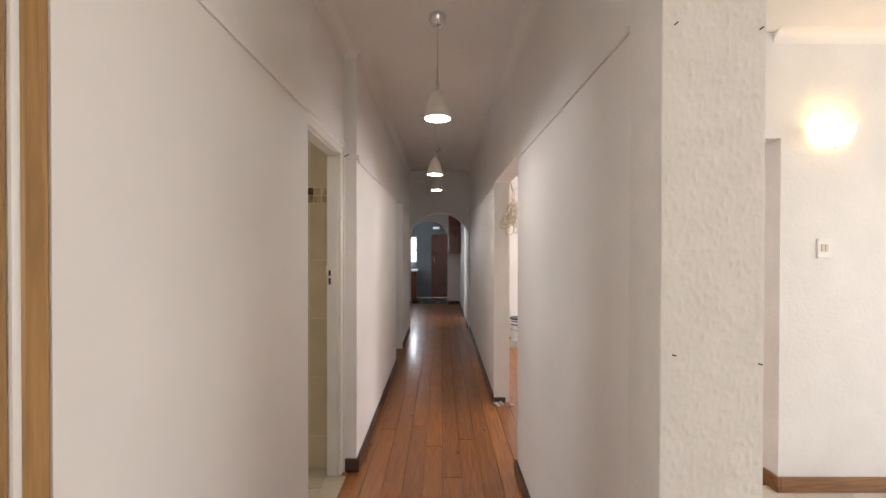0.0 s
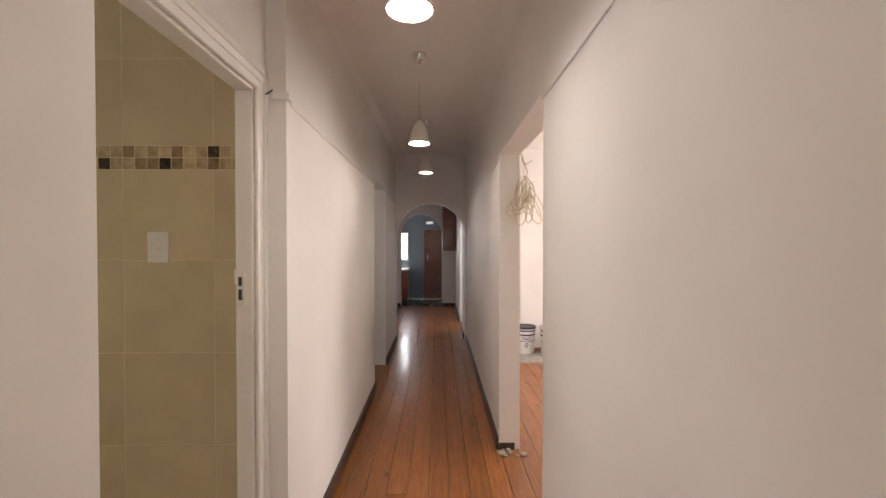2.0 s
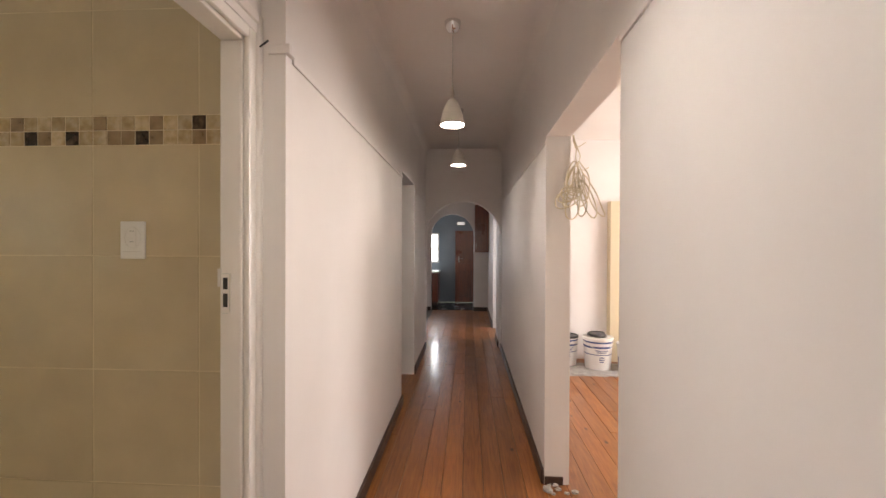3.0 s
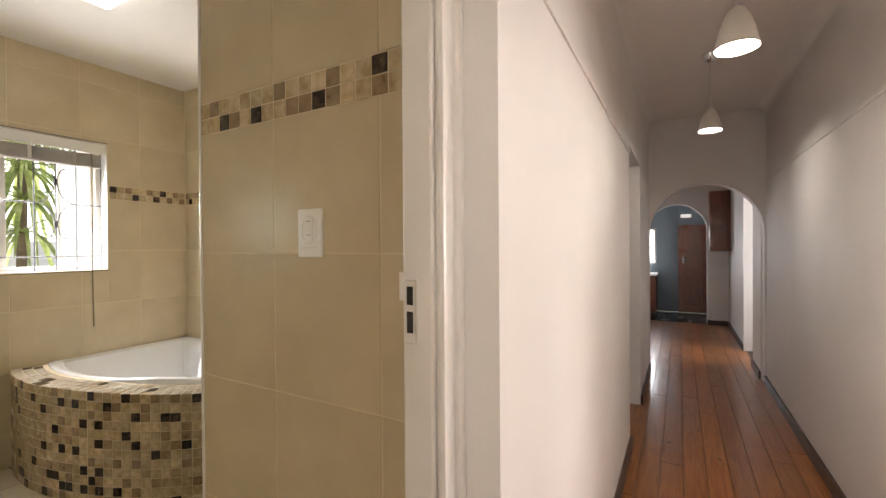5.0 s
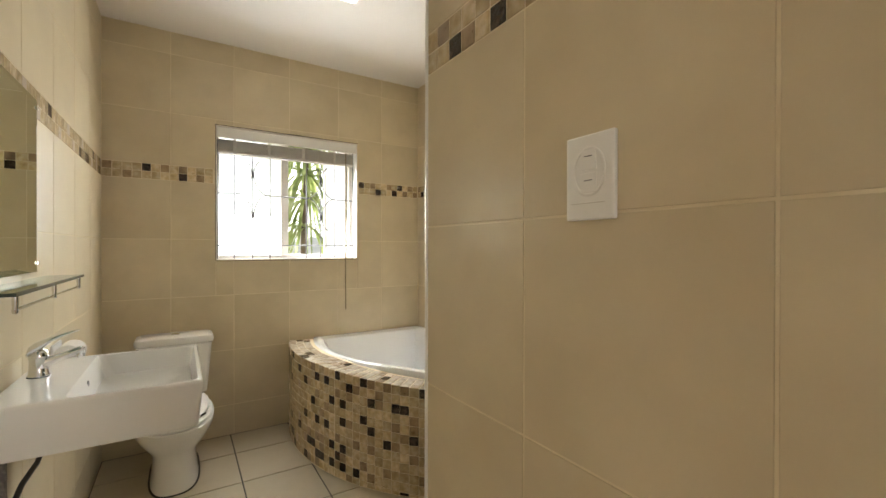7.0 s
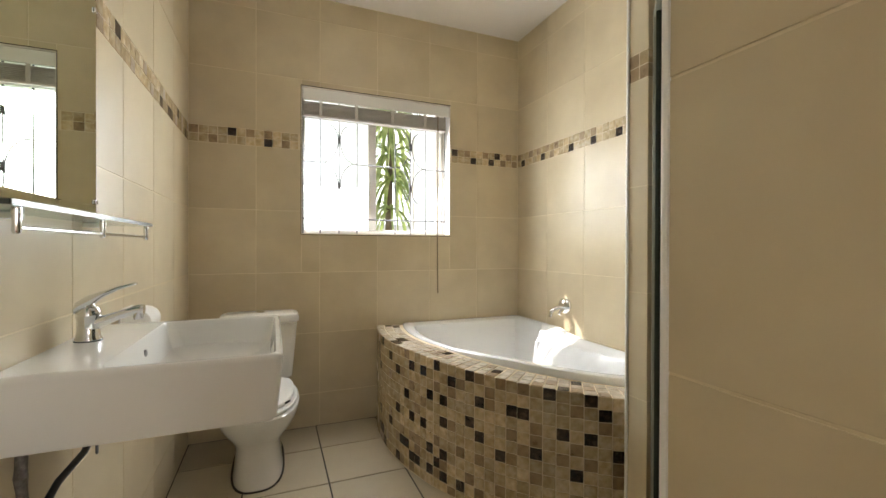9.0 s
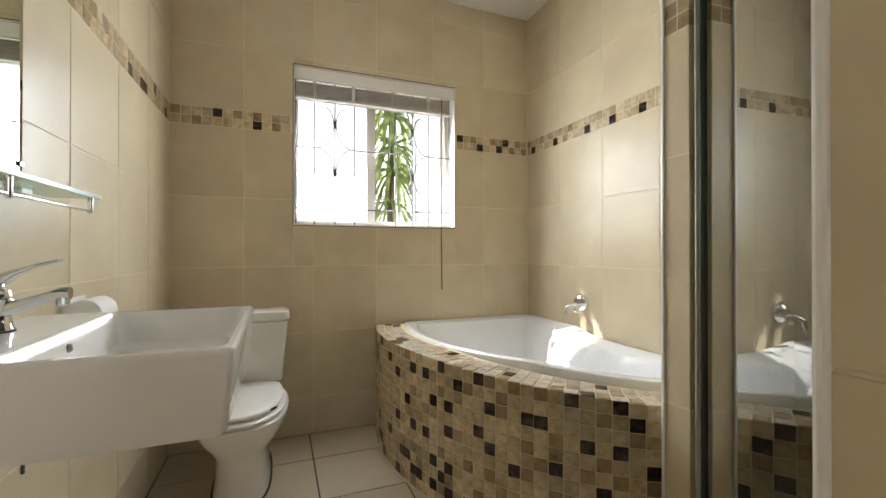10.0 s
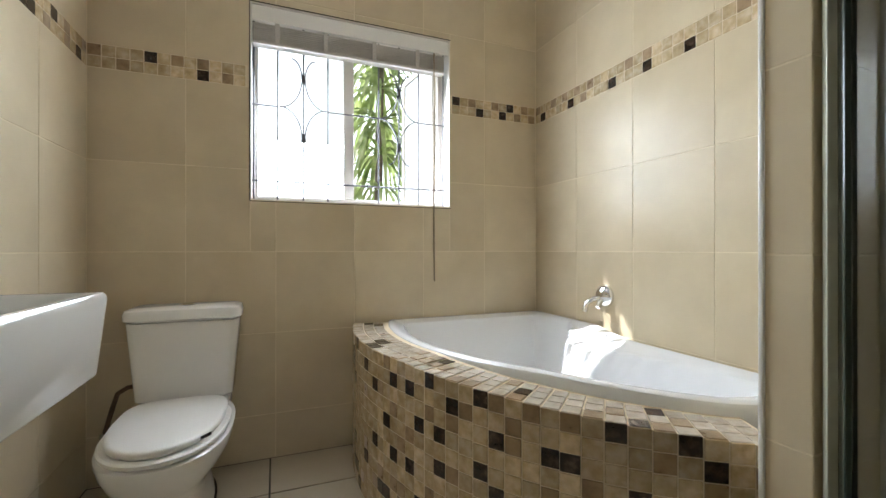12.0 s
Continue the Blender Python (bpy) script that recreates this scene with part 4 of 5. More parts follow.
NEAR_X = -3.35
DARK_CHIPS = {(1, 5), (3, 2), (6, 3), (6, 8), (7, 0), (10, 1), (10, 8), (12, 2), (12, 6), (14, 4), (14, 9), (15, 1), (15, 6), (16, 10), (17, 1), (17, 6), (18, 3), (18, 8), (19, 0), (20, 3), (20, 5), (20, 8), (21, 1), (23, 0), (23, 4), (24, 2), (24, 5), (26, 6), (27, 2), (28, 2), (29, 5), (30, 0), (31, 3), (32, 6), (33, 0), (33, 3), (34, 1)}
BROWN_CHIPS = {(10, 3), (10, 7), (13, 2), (13, 8), (14, 0), (15, 3), (15, 8), (16, 5), (16, 8), (17, 4), (19, 2), (19, 7), (21, 2), (21, 5), (22, 1), (22, 7), (24, 0), (24, 7), (25, 1), (25, 2), (26, 0), (27, 4), (27, 6), (28, 0), (28, 5), (29, 3), (29, 4), (29, 7), (31, 5), (32, 1), (32, 4), (33, 5), (34, 2)}
PITCH = 0.0505
ncol = int((A1 - A0) * RO / PITCH)
stuff = {M_SKYLIT.name: [], M_CREAM.name: [], M_BROWN.name: [], M_DARK.name: []}
chip_rng = random.Random(21)


def chip(m, w, h, tone, near):
    if near:
        piece("mosaic_tile", w, h, 0.003, m, tone, bath, 0.0015)
    else:
        a, b, c = w / 2, h / 2, 0.002
        stuff[tone.name].append([m @ Vector(p) for p in ((-a, -b, 0), (a, -b, 0), (a, b, 0), (-a, b, 0), (-a + c, -b + c, 0.003), (a - c, -b + c, 0.003), (a - c, b - c, 0.003), (-a + c, b - c, 0.003))])


def column(i):
    """Middle of a chip column along the curve: the pitch grows a little towards the shower."""
    c = 20.1 + 0.96 * (i - 20) if i < 20 else i if i <= 28 else 28 + 1.07 * (i - 28)
    return A0 + c * PITCH / RO


for i in range(0, ncol + 1):
    a = column(i)
    wide = (column(i + 1) - a) * RO - 0.0037
    if not A0 + 0.02 < a < A1 - 0.01:
        continue
    u = Vector((math.cos(a), math.sin(a), 0))
    x, y = arc_point(RO - 0.003, a)
    top = ledge(x, y)
    for j in range(13):
        z1 = top - 0.001 - j * 0.0518
        h = min(0.0483, z1 - 0.004)
        if h < 0.01:
            continue
        tone = chip_material(chip_rng)
        if (i, j) in DARK_CHIPS:
            tone = M_DARK
        elif (i, j) in BROWN_CHIPS:
            tone = M_BROWN
        elif 5 < i < 35 and j < 9:
            tone = M_CREAM
        chip(basis((x, y, z1 - h / 2 - 0.001), u, (0, 0, 1)), wide, h, tone, x > NEAR_X)
    for k in range(4):
        r = RO - 0.026 - k * 0.0503
        if r < RL:
            continue
        x, y = arc_point(r, a)
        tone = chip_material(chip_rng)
        # ledge chips use the paled copy that stands in for reflected sky
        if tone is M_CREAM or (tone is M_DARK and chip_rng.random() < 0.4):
            tone = M_SKYLIT
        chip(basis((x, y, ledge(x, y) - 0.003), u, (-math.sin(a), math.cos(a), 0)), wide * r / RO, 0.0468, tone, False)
for tone in (M_SKYLIT, M_CREAM, M_BROWN, M_DARK):
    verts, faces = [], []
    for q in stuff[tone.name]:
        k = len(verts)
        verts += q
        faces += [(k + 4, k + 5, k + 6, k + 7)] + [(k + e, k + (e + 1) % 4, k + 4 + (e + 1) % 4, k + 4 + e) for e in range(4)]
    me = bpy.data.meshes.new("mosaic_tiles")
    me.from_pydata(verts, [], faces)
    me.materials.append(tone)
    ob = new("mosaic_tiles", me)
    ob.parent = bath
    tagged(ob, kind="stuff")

# the tub: a skin from the lip inwards
TC = Vector((-3.38, 3.72))


def tub_edge(a):
    """How far the tub's outline lies from its middle in a direction."""
    d = Vector((math.cos(a), math.sin(a)))
    best = 9.0
    for k, lim, axis in ((-1, -3.996, 0), (1, -2.402, 0), (1, 4.098, 1)):
        if d[axis] * k > 1e-6:
            best = min(best, (lim - TC[axis]) / d[axis])
    o = TC - Vector((CX, CY))
    b = o.dot(d)
    disc = b * b - (o.dot(o) - RL * RL)
    if disc > 0:
        best = min(best, -b + math.sqrt(disc))
    return best


bm = bmesh.new()
TN = 120
prof = [(1.0, -0.045), (1.0, 0.012), (0.993, 0.024), (0.975, 0.030), (0.935, 0.028)]
loops = []
ZT = ZL + 0.006
for s_, dz in prof:
    loops.append([(TC.x + s_ * tub_edge(2 * math.pi * i / TN) * math.cos(2 * math.pi * i / TN), TC.y + s_ * tub_edge(2 * math.pi * i / TN) * math.sin(2 * math.pi * i / TN), ZT + dz) for i in range(TN)])


def smooth_step(e0, e1, x):
    t = max(0.0, min(1.0, (x - e0) / (e1 - e0)))
    return t * t * (3 - 2 * t)


for q in range(1, 15):
    loop = []
    for i in range(TN):
        a = 2 * math.pi * i / TN
        # a seat beside the tap: it begins sharply on one side and runs out gently on the other
        seat = smooth_step(radians(128), radians(112), math.degrees(a) / 57.29578) * smooth_step(radians(5), radians(75), a)
        f0 = 0.91 - 0.40 * seat
        s_ = 0.93 * (1 - q / 14) + 0.02
        k = smooth_step(f0, f0 - 0.30, s_)
        dip = 0.012 * smooth_step(0.93, 0.8, s_) + 0.05 * seat * smooth_step(0.93, 0.5, s_)
        loop.append((TC.x + s_ * tub_edge(a) * math.cos(a), TC.y + s_ * tub_edge(a) * math.sin(a), ZT + 0.026 - dip - 0.40 * k))
    loops.append(loop)
loops = [[(x, y, z + max(-0.03, min(0.006, ledge(x, y) - ZL))) for x, y, z in loop] for loop in loops]
rings(bm, loops, False, True)
part("tub", bm, ACRYLIC, bath, "glossy white acrylic tub", True)

bt = thing("bath_tap", "chrome bath mixer tap on the tiled wall", "tap", at=(-3.41, YN, 0.78))
bm = bmesh.new()
rings(bm, [[(r * math.cos(2 * math.pi * i / 24), -d, r * math.sin(2 * math.pi * i / 24)) for i in range(24)] for r, d in ((0.054, 0.0), (0.056, 0.006), (0.052, 0.016), (0.043, 0.028), (0.030, 0.037), (0.014, 0.042))])
part("body", bm, CHROME, bt, smooth=True)
part("spout", tube(bmesh.new(), [(0, -0.03, -0.008), (-0.015, -0.065, -0.014), (-0.03, -0.09, -0.035), (-0.034, -0.098, -0.075)], 0.013, 12), CHROME, bt, smooth=True)
part("lever", tube(bmesh.new(), [(0.012, -0.03, -0.018), (0.018, -0.055, -0.032), (0.022, -0.07, -0.05)], 0.011, 10), CHROME, bt, smooth=True)

# ---------------------------------------------------------------- toilet
TY = 2.262
wc = thing("toilet", "white ceramic close-coupled toilet, lid closed", "toilet", at=(XW, TY, 0))


def rounded_rect(x0, x1, hy, z, r=0.03, n=6):
    pts = []
    for cx, cy, a0 in ((x1 - r, hy - r, 0), (x0 + r, hy - r, 90), (x0 + r, -hy + r, 180), (x1 - r, -hy + r, 270)):
        for i in range(n + 1):
            a = radians(a0 + 90 * i / n)
            pts.append((cx + r * math.cos(a), cy + r * math.sin(a), z))
    return pts


bm = bmesh.new()
rings(bm, [rounded_rect(0.004, 0.165, 0.168, 0.378, 0.03), rounded_rect(0.004, 0.178, 0.178, 0.39, 0.03), rounded_rect(0.004, 0.196, 0.204, 0.70, 0.035), rounded_rect(0.004, 0.196, 0.204, 0.708, 0.035), rounded_rect(0.012, 0.184, 0.192, 0.7085, 0.03), rounded_rect(0.012, 0.184, 0.192, 0.7205, 0.03)])
part("cistern", bm, CERAMIC, wc, smooth=True)
bm = bmesh.new()
rings(bm, [rounded_rect(0.004, 0.201, 0.209, 0.7155, 0.036), rounded_rect(0.002, 0.206, 0.214, 0.72, 0.038), rounded_rect(0.002, 0.207, 0.215, 0.744, 0.038), rounded_rect(0.004, 0.20, 0.209, 0.76, 0.036), rounded_rect(0.012, 0.18, 0.188, 0.767, 0.03)])
clid = part("cistern_lid", bm, CERAMIC, wc, smooth=True)
part("flush_button", lathe(bmesh.new(), [(0.026, 0.765), (0.026, 0.771), (0.022, 0.774)], 24, (0.10, 0.0)), CHROME, clid, "chrome flush button", True)
bm = bmesh.new()
rings(bm, [oval(c, 0, z, rx, ry, 48, p) for c, z, rx, ry, p in (
    (0.35, 0.0, 0.312, 0.122, 2.8), (0.35, 0.018, 0.309, 0.119, 2.8), (0.352, 0.09, 0.300, 0.111, 2.7), (0.355, 0.16, 0.298, 0.111, 2.6), (0.36, 0.20, 0.302, 0.122, 2.5), (0.366, 0.232, 0.316, 0.148, 2.4),
    (0.372, 0.268, 0.333, 0.176, 2.4), (0.375, 0.305, 0.342, 0.195, 2.4), (0.376, 0.338, 0.346, 0.203, 2.4), (0.376, 0.348, 0.345, 0.203, 2.4), (0.376, 0.355, 0.336, 0.194, 2.4))])
part("bowl", bm, CERAMIC, wc, smooth=True)
part("floor_seal", rings(bmesh.new(), [oval(0.35, 0, z, rx, ry, 48, 2.8) for z, rx, ry in ((0.0005, 0.320, 0.130), (0.004, 0.318, 0.128), (0.006, 0.308, 0.118))]), DARK, wc, "dark grimy sealant round the foot")
part("rear_deck", boxes((0.01, 0.25, -0.165, 0.165, 0.30, 0.374), bevel=0.02), CERAMIC, wc)


def seat_loop(x0, x1, hy, z, n=48):
    """Outline of a seat: square at the hinge, round at the front."""
    c = x0 + 0.40 * (x1 - x0)
    out = []
    for i in range(n):
        a = 2 * math.pi * i / n
        co, si = math.cos(a), math.sin(a)
        p, rx = (2.15, x1 - c) if co > 0 else (4.0, c - x0)
        out.append((c + rx * math.copysign(abs(co) ** (2 / p), co), hy * math.copysign(abs(si) ** (2 / p), si), z))
    return out


bm = bmesh.new()
rings(bm, [seat_loop(0.235 + d, 0.725 - d, 0.192 - d, z) for d, z in ((0.008, 0.3555), (0.0, 0.362), (0.0, 0.372), (0.006, 0.377))])
part("seat", bm, PLASTIC, wc, smooth=True)
bm = bmesh.new()
rings(bm, [seat_loop(0.205 + d, 0.708 - d, 0.176 - d, z) for d, z in ((0.012, 0.3785), (0.003, 0.382), (0.0, 0.387), (0.0, 0.397), (0.004, 0.402), (0.014, 0.405), (0.06, 0.408))])
slid = part("seat_lid", bm, PLASTIC, wc, "closed white plastic lid", True)
for y in (-0.10, 0.05):
    part("hinge_block", boxes((0.205, 0.25, y, y + 0.05, 0.375, 0.395), bevel=0.006), PLASTIC, wc)
sticker = part("label", boxes((-0.026, 0.026, -0.001, 0.0015, -0.005, 0.005)), DARK, slid, "small dark sticker")
sticker.matrix_basis = pose(0.617, 0.1335, 0.392, 0, 0, -42)
part("supply_hose", tube(bmesh.new(), [(0.06, -0.17, 0.43), (0.055, -0.225, 0.425), (0.045, -0.265, 0.40), (0.035, -0.285, 0.34), (0.025, -0.305, 0.27), (0.02, -0.315, 0.235)], 0.0095, 8), surface("brown_hose", [(0.10, 0.06, 0.035), (0.18, 0.11, 0.07)], 60, 0.5, 0.1, 0.3, 200), wc, "brown supply hose", True)
part("supply_valve", tube(bmesh.new(), [(0.002, -0.315, 0.225), (0.02, -0.315, 0.225), (0.05, -0.315, 0.225)], 0.014, 10), CHROME, wc, "small chrome valve", True)

# ---------------------------------------------------------------- wash basin
BX0, BX1, BY1, BZ0, BZ1 = -2.672, -2.13, 2.357, 0.795, 0.935
basin = thing("wash_basin", "white rectangular ceramic basin mounted on the tiled wall", "basin")
bm = bmesh.new()


def rect_loop(x0, x1, y0, y1, z, r):
    pts = []
    for cx, cy, a0 in ((x1 - r, y1 - r, 0), (x0 + r, y1 - r, 90), (x0 + r, y0 + r, 180), (x1 - r, y0 + r, 270)):
        for i in range(6):
            a = radians(a0 + 90 * i / 5)
            pts.append((cx + r * math.cos(a), cy + r * math.sin(a), z))
    return pts


Y0 = YS - 0.0
rings(bm, [rect_loop(BX0 + 0.012, BX1 - 0.006, Y0, BY1 - 0.022, BZ0, 0.012), rect_loop(BX0 + 0.006, BX1 - 0.002, Y0, BY1 - 0.014, BZ0 + 0.008, 0.012), rect_loop(BX0, BX1, Y0, BY1 - 0.002, BZ1 - 0.012, 0.012),
           rect_loop(BX0 + 0.001, BX1 - 0.001, Y0 + 0.001, BY1 - 0.003, BZ1 - 0.004, 0.012), rect_loop(BX0 + 0.005, BX1 - 0.005, Y0 + 0.005, BY1 - 0.007, BZ1, 0.01),
           rect_loop(BX0 + 0.014, BX1 - 0.014, 2.035, BY1 - 0.016, BZ1, 0.02), rect_loop(BX0 + 0.018, BX1 - 0.018, 2.04, BY1 - 0.02, BZ1 - 0.006, 0.02),
           rect_loop(BX0 + 0.028, BX1 - 0.028, 2.06, BY1 - 0.03, BZ1 - 0.075, 0.03), rect_loop(BX0 + 0.06, BX1 - 0.06, 2.09, BY1 - 0.06, BZ1 - 0.092, 0.04), rect_loop(BX0 + 0.19, BX1 - 0.19, 2.16, BY1 - 0.12, BZ1 - 0.098, 0.02)])
part("bowl", bm, CERAMIC, basin, smooth=True)
bm = bmesh.new()
rings(bm, [[(-2.395 + r * math.cos(2 * math.pi * i / 20), 2.0435 + d, 0.896 + 1.2 * r * math.sin(2 * math.pi * i / 20)) for i in range(20)] for r, d in ((0.012, 0.0), (0.012, 0.006), (0.008, 0.0065))])
part("overflow_ring", bm, IRON, basin, "dark overflow hole", True)
part("waste", lathe(bmesh.new(), [(0.028, BZ1 - 0.098), (0.028, BZ1 - 0.095), (0.02, BZ1 - 0.094)], 24, (-2.395, 2.19)), CHROME, basin, "chrome waste", True)

tap = thing("basin_tap", "chrome single-lever mixer tap on the basin", "tap", at=(-2.43, 1.925, BZ1))
part("body", lathe(bmesh.new(), [(0.0265, 0.003), (0.0265, 0.006), (0.024, 0.010), (0.0225, 0.03), (0.0225, 0.052), (0.0245, 0.058), (0.0245, 0.066), (0.021, 0.078), (0.012, 0.085)], 28), CHROME, tap, smooth=True)
bm = bmesh.new()
rings(bm, [[(hw * math.cos(t), y, z + hh * math.sin(t)) for t in [2 * math.pi * k / 14 for k in range(14)]] for y, z, hw, hh in ((0.0, 0.035, 0.018, 0.02), (0.03, 0.046, 0.015, 0.015), (0.065, 0.06, 0.013, 0.011), (0.098, 0.070, 0.0135, 0.012), (0.112, 0.069, 0.012, 0.012))])
part("spout", bm, CHROME, tap, smooth=True)
part("gasket", lathe(bmesh.new(), [(0.028, 0.0), (0.028, 0.003), (0.02, 0.0035)], 28), BLACK, tap, "black rubber gasket", True)
part("aerator", lathe(bmesh.new(), [(0.010, 0.046), (0.011, 0.05), (0.011, 0.066)], 18, (0, 0.10)), CHROME, tap, smooth=True)
bm = bmesh.new()
rings(bm, [[(hw * math.cos(t), y, z + hh * math.sin(t)) for t in [2 * math.pi * k / 12 for k in range(12)]] for y, z, hw, hh in ((-0.027, 0.070, 0.010, 0.008), (-0.022, 0.078, 0.021, 0.015), (-0.008, 0.088, 0.025, 0.017), (0.010, 0.098, 0.023, 0.014), (0.030, 0.111, 0.016, 0.008), (0.060, 0.124, 0.011, 0.0045), (0.092, 0.133, 0.008, 0.0035), (0.098, 0.134, 0.005, 0.002))])
part("lever", bm, CHROME, tap, smooth=True)

plumb = thing("basin_pipes", "grey braided hoses and chrome valve under the basin", "pipes", at=(-2.33, YS, 0.62))
part("hose", tube(bmesh.new(), [(-0.12, 0.06, 0.183), (-0.115, 0.06, 0.10), (-0.06, 0.055, 0.065), (0.04, 0.045, 0.05), (0.10, 0.04, 0.02), (0.125, 0.04, -0.04), (0.12, 0.04, -0.08)], 0.0075, 10), BLACK, plumb, "dark rubber hose", True)
part("hose", tube(bmesh.new(), [(0.15, 0.035, 0.183), (0.155, 0.035, 0.12), (0.145, 0.035, 0.05), (0.14, 0.04, -0.02), (0.135, 0.04, -0.08)], 0.0105, 10), RUBBER, plumb, smooth=True)
part("hose_nut", tube(bmesh.new(), [(0.135, 0.04, -0.06), (0.135, 0.04, -0.085)], 0.015, 6), CHROME, plumb, "chrome hose nut")
part("valve", tube(bmesh.new(), [(0.125, 0.0, -0.10), (0.125, 0.045, -0.10), (0.125, 0.062, -0.10)], 0.017, 14), CHROME, plumb, "chrome angle valve", True)
part("wall_flange", tube(bmesh.new(), [(0.125, 0.0, -0.10), (0.125, 0.006, -0.10)], 0.03, 20), CHROME, plumb, smooth=True)
part("valve_knob", tube(bmesh.new(), [(0.10, 0.045, -0.10), (0.06, 0.047, -0.097), (0.055, 0.047, -0.097), (0.02, 0.05, -0.095)], 0.014, 12), CHROME, plumb, smooth=True)
drain = thing("wall_bracket", "stained metal bracket under the basin", "bracket", at=(-2.63, YS, 0.70))
part("plate", boxes((-0.012, 0.012, 0, 0.03, 0.0, 0.098), (-0.004, 0.004, 0, 0.006, -0.12, 0.0), bevel=0.002), DARK_IRON, drain)

roll = thing("paper_holder", "white plastic covered toilet roll holder on the wall", "paper holder", at=(-2.88, YS, 0.91))
bm = bmesh.new()
rings(bm, [[(x, 0.001 + max(0, 0.045 + ry * math.cos(t)), 0.0 + rz * math.sin(t)) for t in [2 * math.pi * k / 24 for k in range(24)]] for x, ry, rz in ((-0.065, 0.034, 0.034), (-0.061, 0.043, 0.043), (0.061, 0.043, 0.043), (0.065, 0.034, 0.034))])
part("cover", bm, PLASTIC, roll, smooth=True)
part("back_plate", boxes((-0.068, 0.068, 0.0, 0.008, -0.04, 0.046), bevel=0.003), PLASTIC, roll)

# ---------------------------------------------------------------- mirror and shelf
mir = thing("mirror", "frameless rectangular wall mirror held by clips", "mirror", at=(-2.31, YS, 1.25))
bm = bmesh.new()
rings(bm, [[(-0.30 + d, y, d), (0.30 - d, y, d), (0.30 - d, y, 0.58 - d), (-0.30 + d, y, 0.58 - d)] for d, y in ((0.0, 0.006), (0.0, 0.0085), (0.018, 0.011))])
part("glass", bm, MIRROR, mir, "bevelled mirror glass")
part("backing", boxes((-0.298, 0.298, 0.001, 0.0055, 0.002, 0.578)), DARK, mir)
for x in (-0.285, 0.285):
    for z in (0.03, 0.55):
        part("clip", boxes((x - 0.008, x + 0.008, 0.0115, 0.016, z - 0.006, z + 0.006), bevel=0.002), CHROME, mir)
shelf = thing("glass_shelf", "narrow glass shelf with a chrome rail below the mirror", "shelf", at=(-2.36, YS, 1.222))
sg2 = part("glass", boxes((-0.38, 0.38, 0.004, 0.108, 0.0, 0.008), bevel=0.001), GLASS, shelf)
part("end_edge", boxes((0.3802, 0.3818, 0.004, 0.108, 0.0, 0.0085)), GREEN_EDGE, shelf, "dark green glass edge")
part("front_edge", boxes((-0.38, 0.38, 0.1085, 0.110, -0.0005, 0.009)), GREEN_EDGE, shelf, "dark green glass edge")
part("rail", tube(bmesh.new(), [(-0.345, 0.10, -0.033), (0.345, 0.10, -0.033)], 0.0035, 10), CHROME, shelf, smooth=True)
for x in (-0.345, 0.0, 0.345):
    part("post", lathe(bmesh.new(), [(0.004, -0.042), (0.0065, -0.038), (0.0055, -0.025), (0.0065, -0.012), (0.006, -0.001)], 14, (x, 0.10)), CHROME, shelf, smooth=True)
for x in (-0.2, 0.2):
    part("bracket", boxes((x - 0.02, x + 0.02, 0.0, 0.04, -0.012, -0.001), bevel=0.002), STEEL, shelf)

# ---------------------------------------------------------------- burglar bars, blind, ceiling light
bars = thing("burglar_bars", "grey steel burglar bars with curved ornaments", "burglar bars", at=(-4.07, 0, 0))
for y in (2.512, 2.622, 2.745, 2.866, 3.135, 3.25, 3.365, 3.515):
    part("bar", tube(bmesh.new(), [(0, y, WZ0 + 0.006), (0, y, WZ1 - 0.006)], 0.0048, 8), IRON, bars)
for y0, y1 in ((2.505, 2.622), (2.866, 3.135), (3.365, 3.525)):
    part("bar", tube(bmesh.new(), [(0, y0, 1.722), (0, y1, 1.722)], 0.0048, 8), IRON, bars)
part("bar", tube(bmesh.new(), [(0, 2.505, 1.347), (0, 3.525, 1.347)], 0.0048, 8), IRON, bars)
for c in (2.745, 3.25):
    for sy in (-1, 1):
        for zc, s1 in ((1.874, 1), (1.574, -1)):
            part("scroll", tube(bmesh.new(), [(0.002, c + sy * (0.008 + 0.107 * (1 - math.sin(t))), zc - s1 * 0.152 * (1 - (1 - math.cos(t)))) for t in [math.pi / 2 * i / 14 for i in range(15)]][::-1], 0.0042, 6), IRON, bars)
            part("scroll", tube(bmesh.new(), [(0.002, c + sy * (0.008 + 0.05 * (1 - math.cos(t))), zc + s1 * 0.10 * math.sin(t)) for t in [math.pi / 2 * i / 10 for i in range(11)]], 0.0042, 6), IRON, bars)
    for zc in (1.874, 1.574):
        part("knot", boxes((-0.006, 0.008, c - 0.009, c + 0.009, zc - 0.022, zc + 0.022), bevel=0.002), DARK_IRON, bars, "dark steel collar")

blind = thing("window_blind", "white venetian blind drawn up at the window head", "blind", at=(-4.02, 0, 0))
part("pelmet", boxes((-0.005, 0.012, WY0 + 0.006, WY1 - 0.006, 2.108, 2.181), bevel=0.003), PLASTIC, blind)
for k in range(9):
    part("slat", boxes((-0.045, 0.004, WY0 + 0.012, WY1 - 0.03, 2.020 + k * 0.0093, 2.0245 + k * 0.0093)), BLIND, blind)
part("bottom_rail", boxes((-0.045, 0.006, WY0 + 0.01, WY1 - 0.028, 2.000, 2.016), bevel=0.003), BLIND, blind)
for y in (2.62, 2.85, 3.10, 3.34):
    part("ladder_tape", boxes((0.0062, 0.0085, y - 0.010, y + 0.010, 2.0, 2.108)), BLIND, blind)
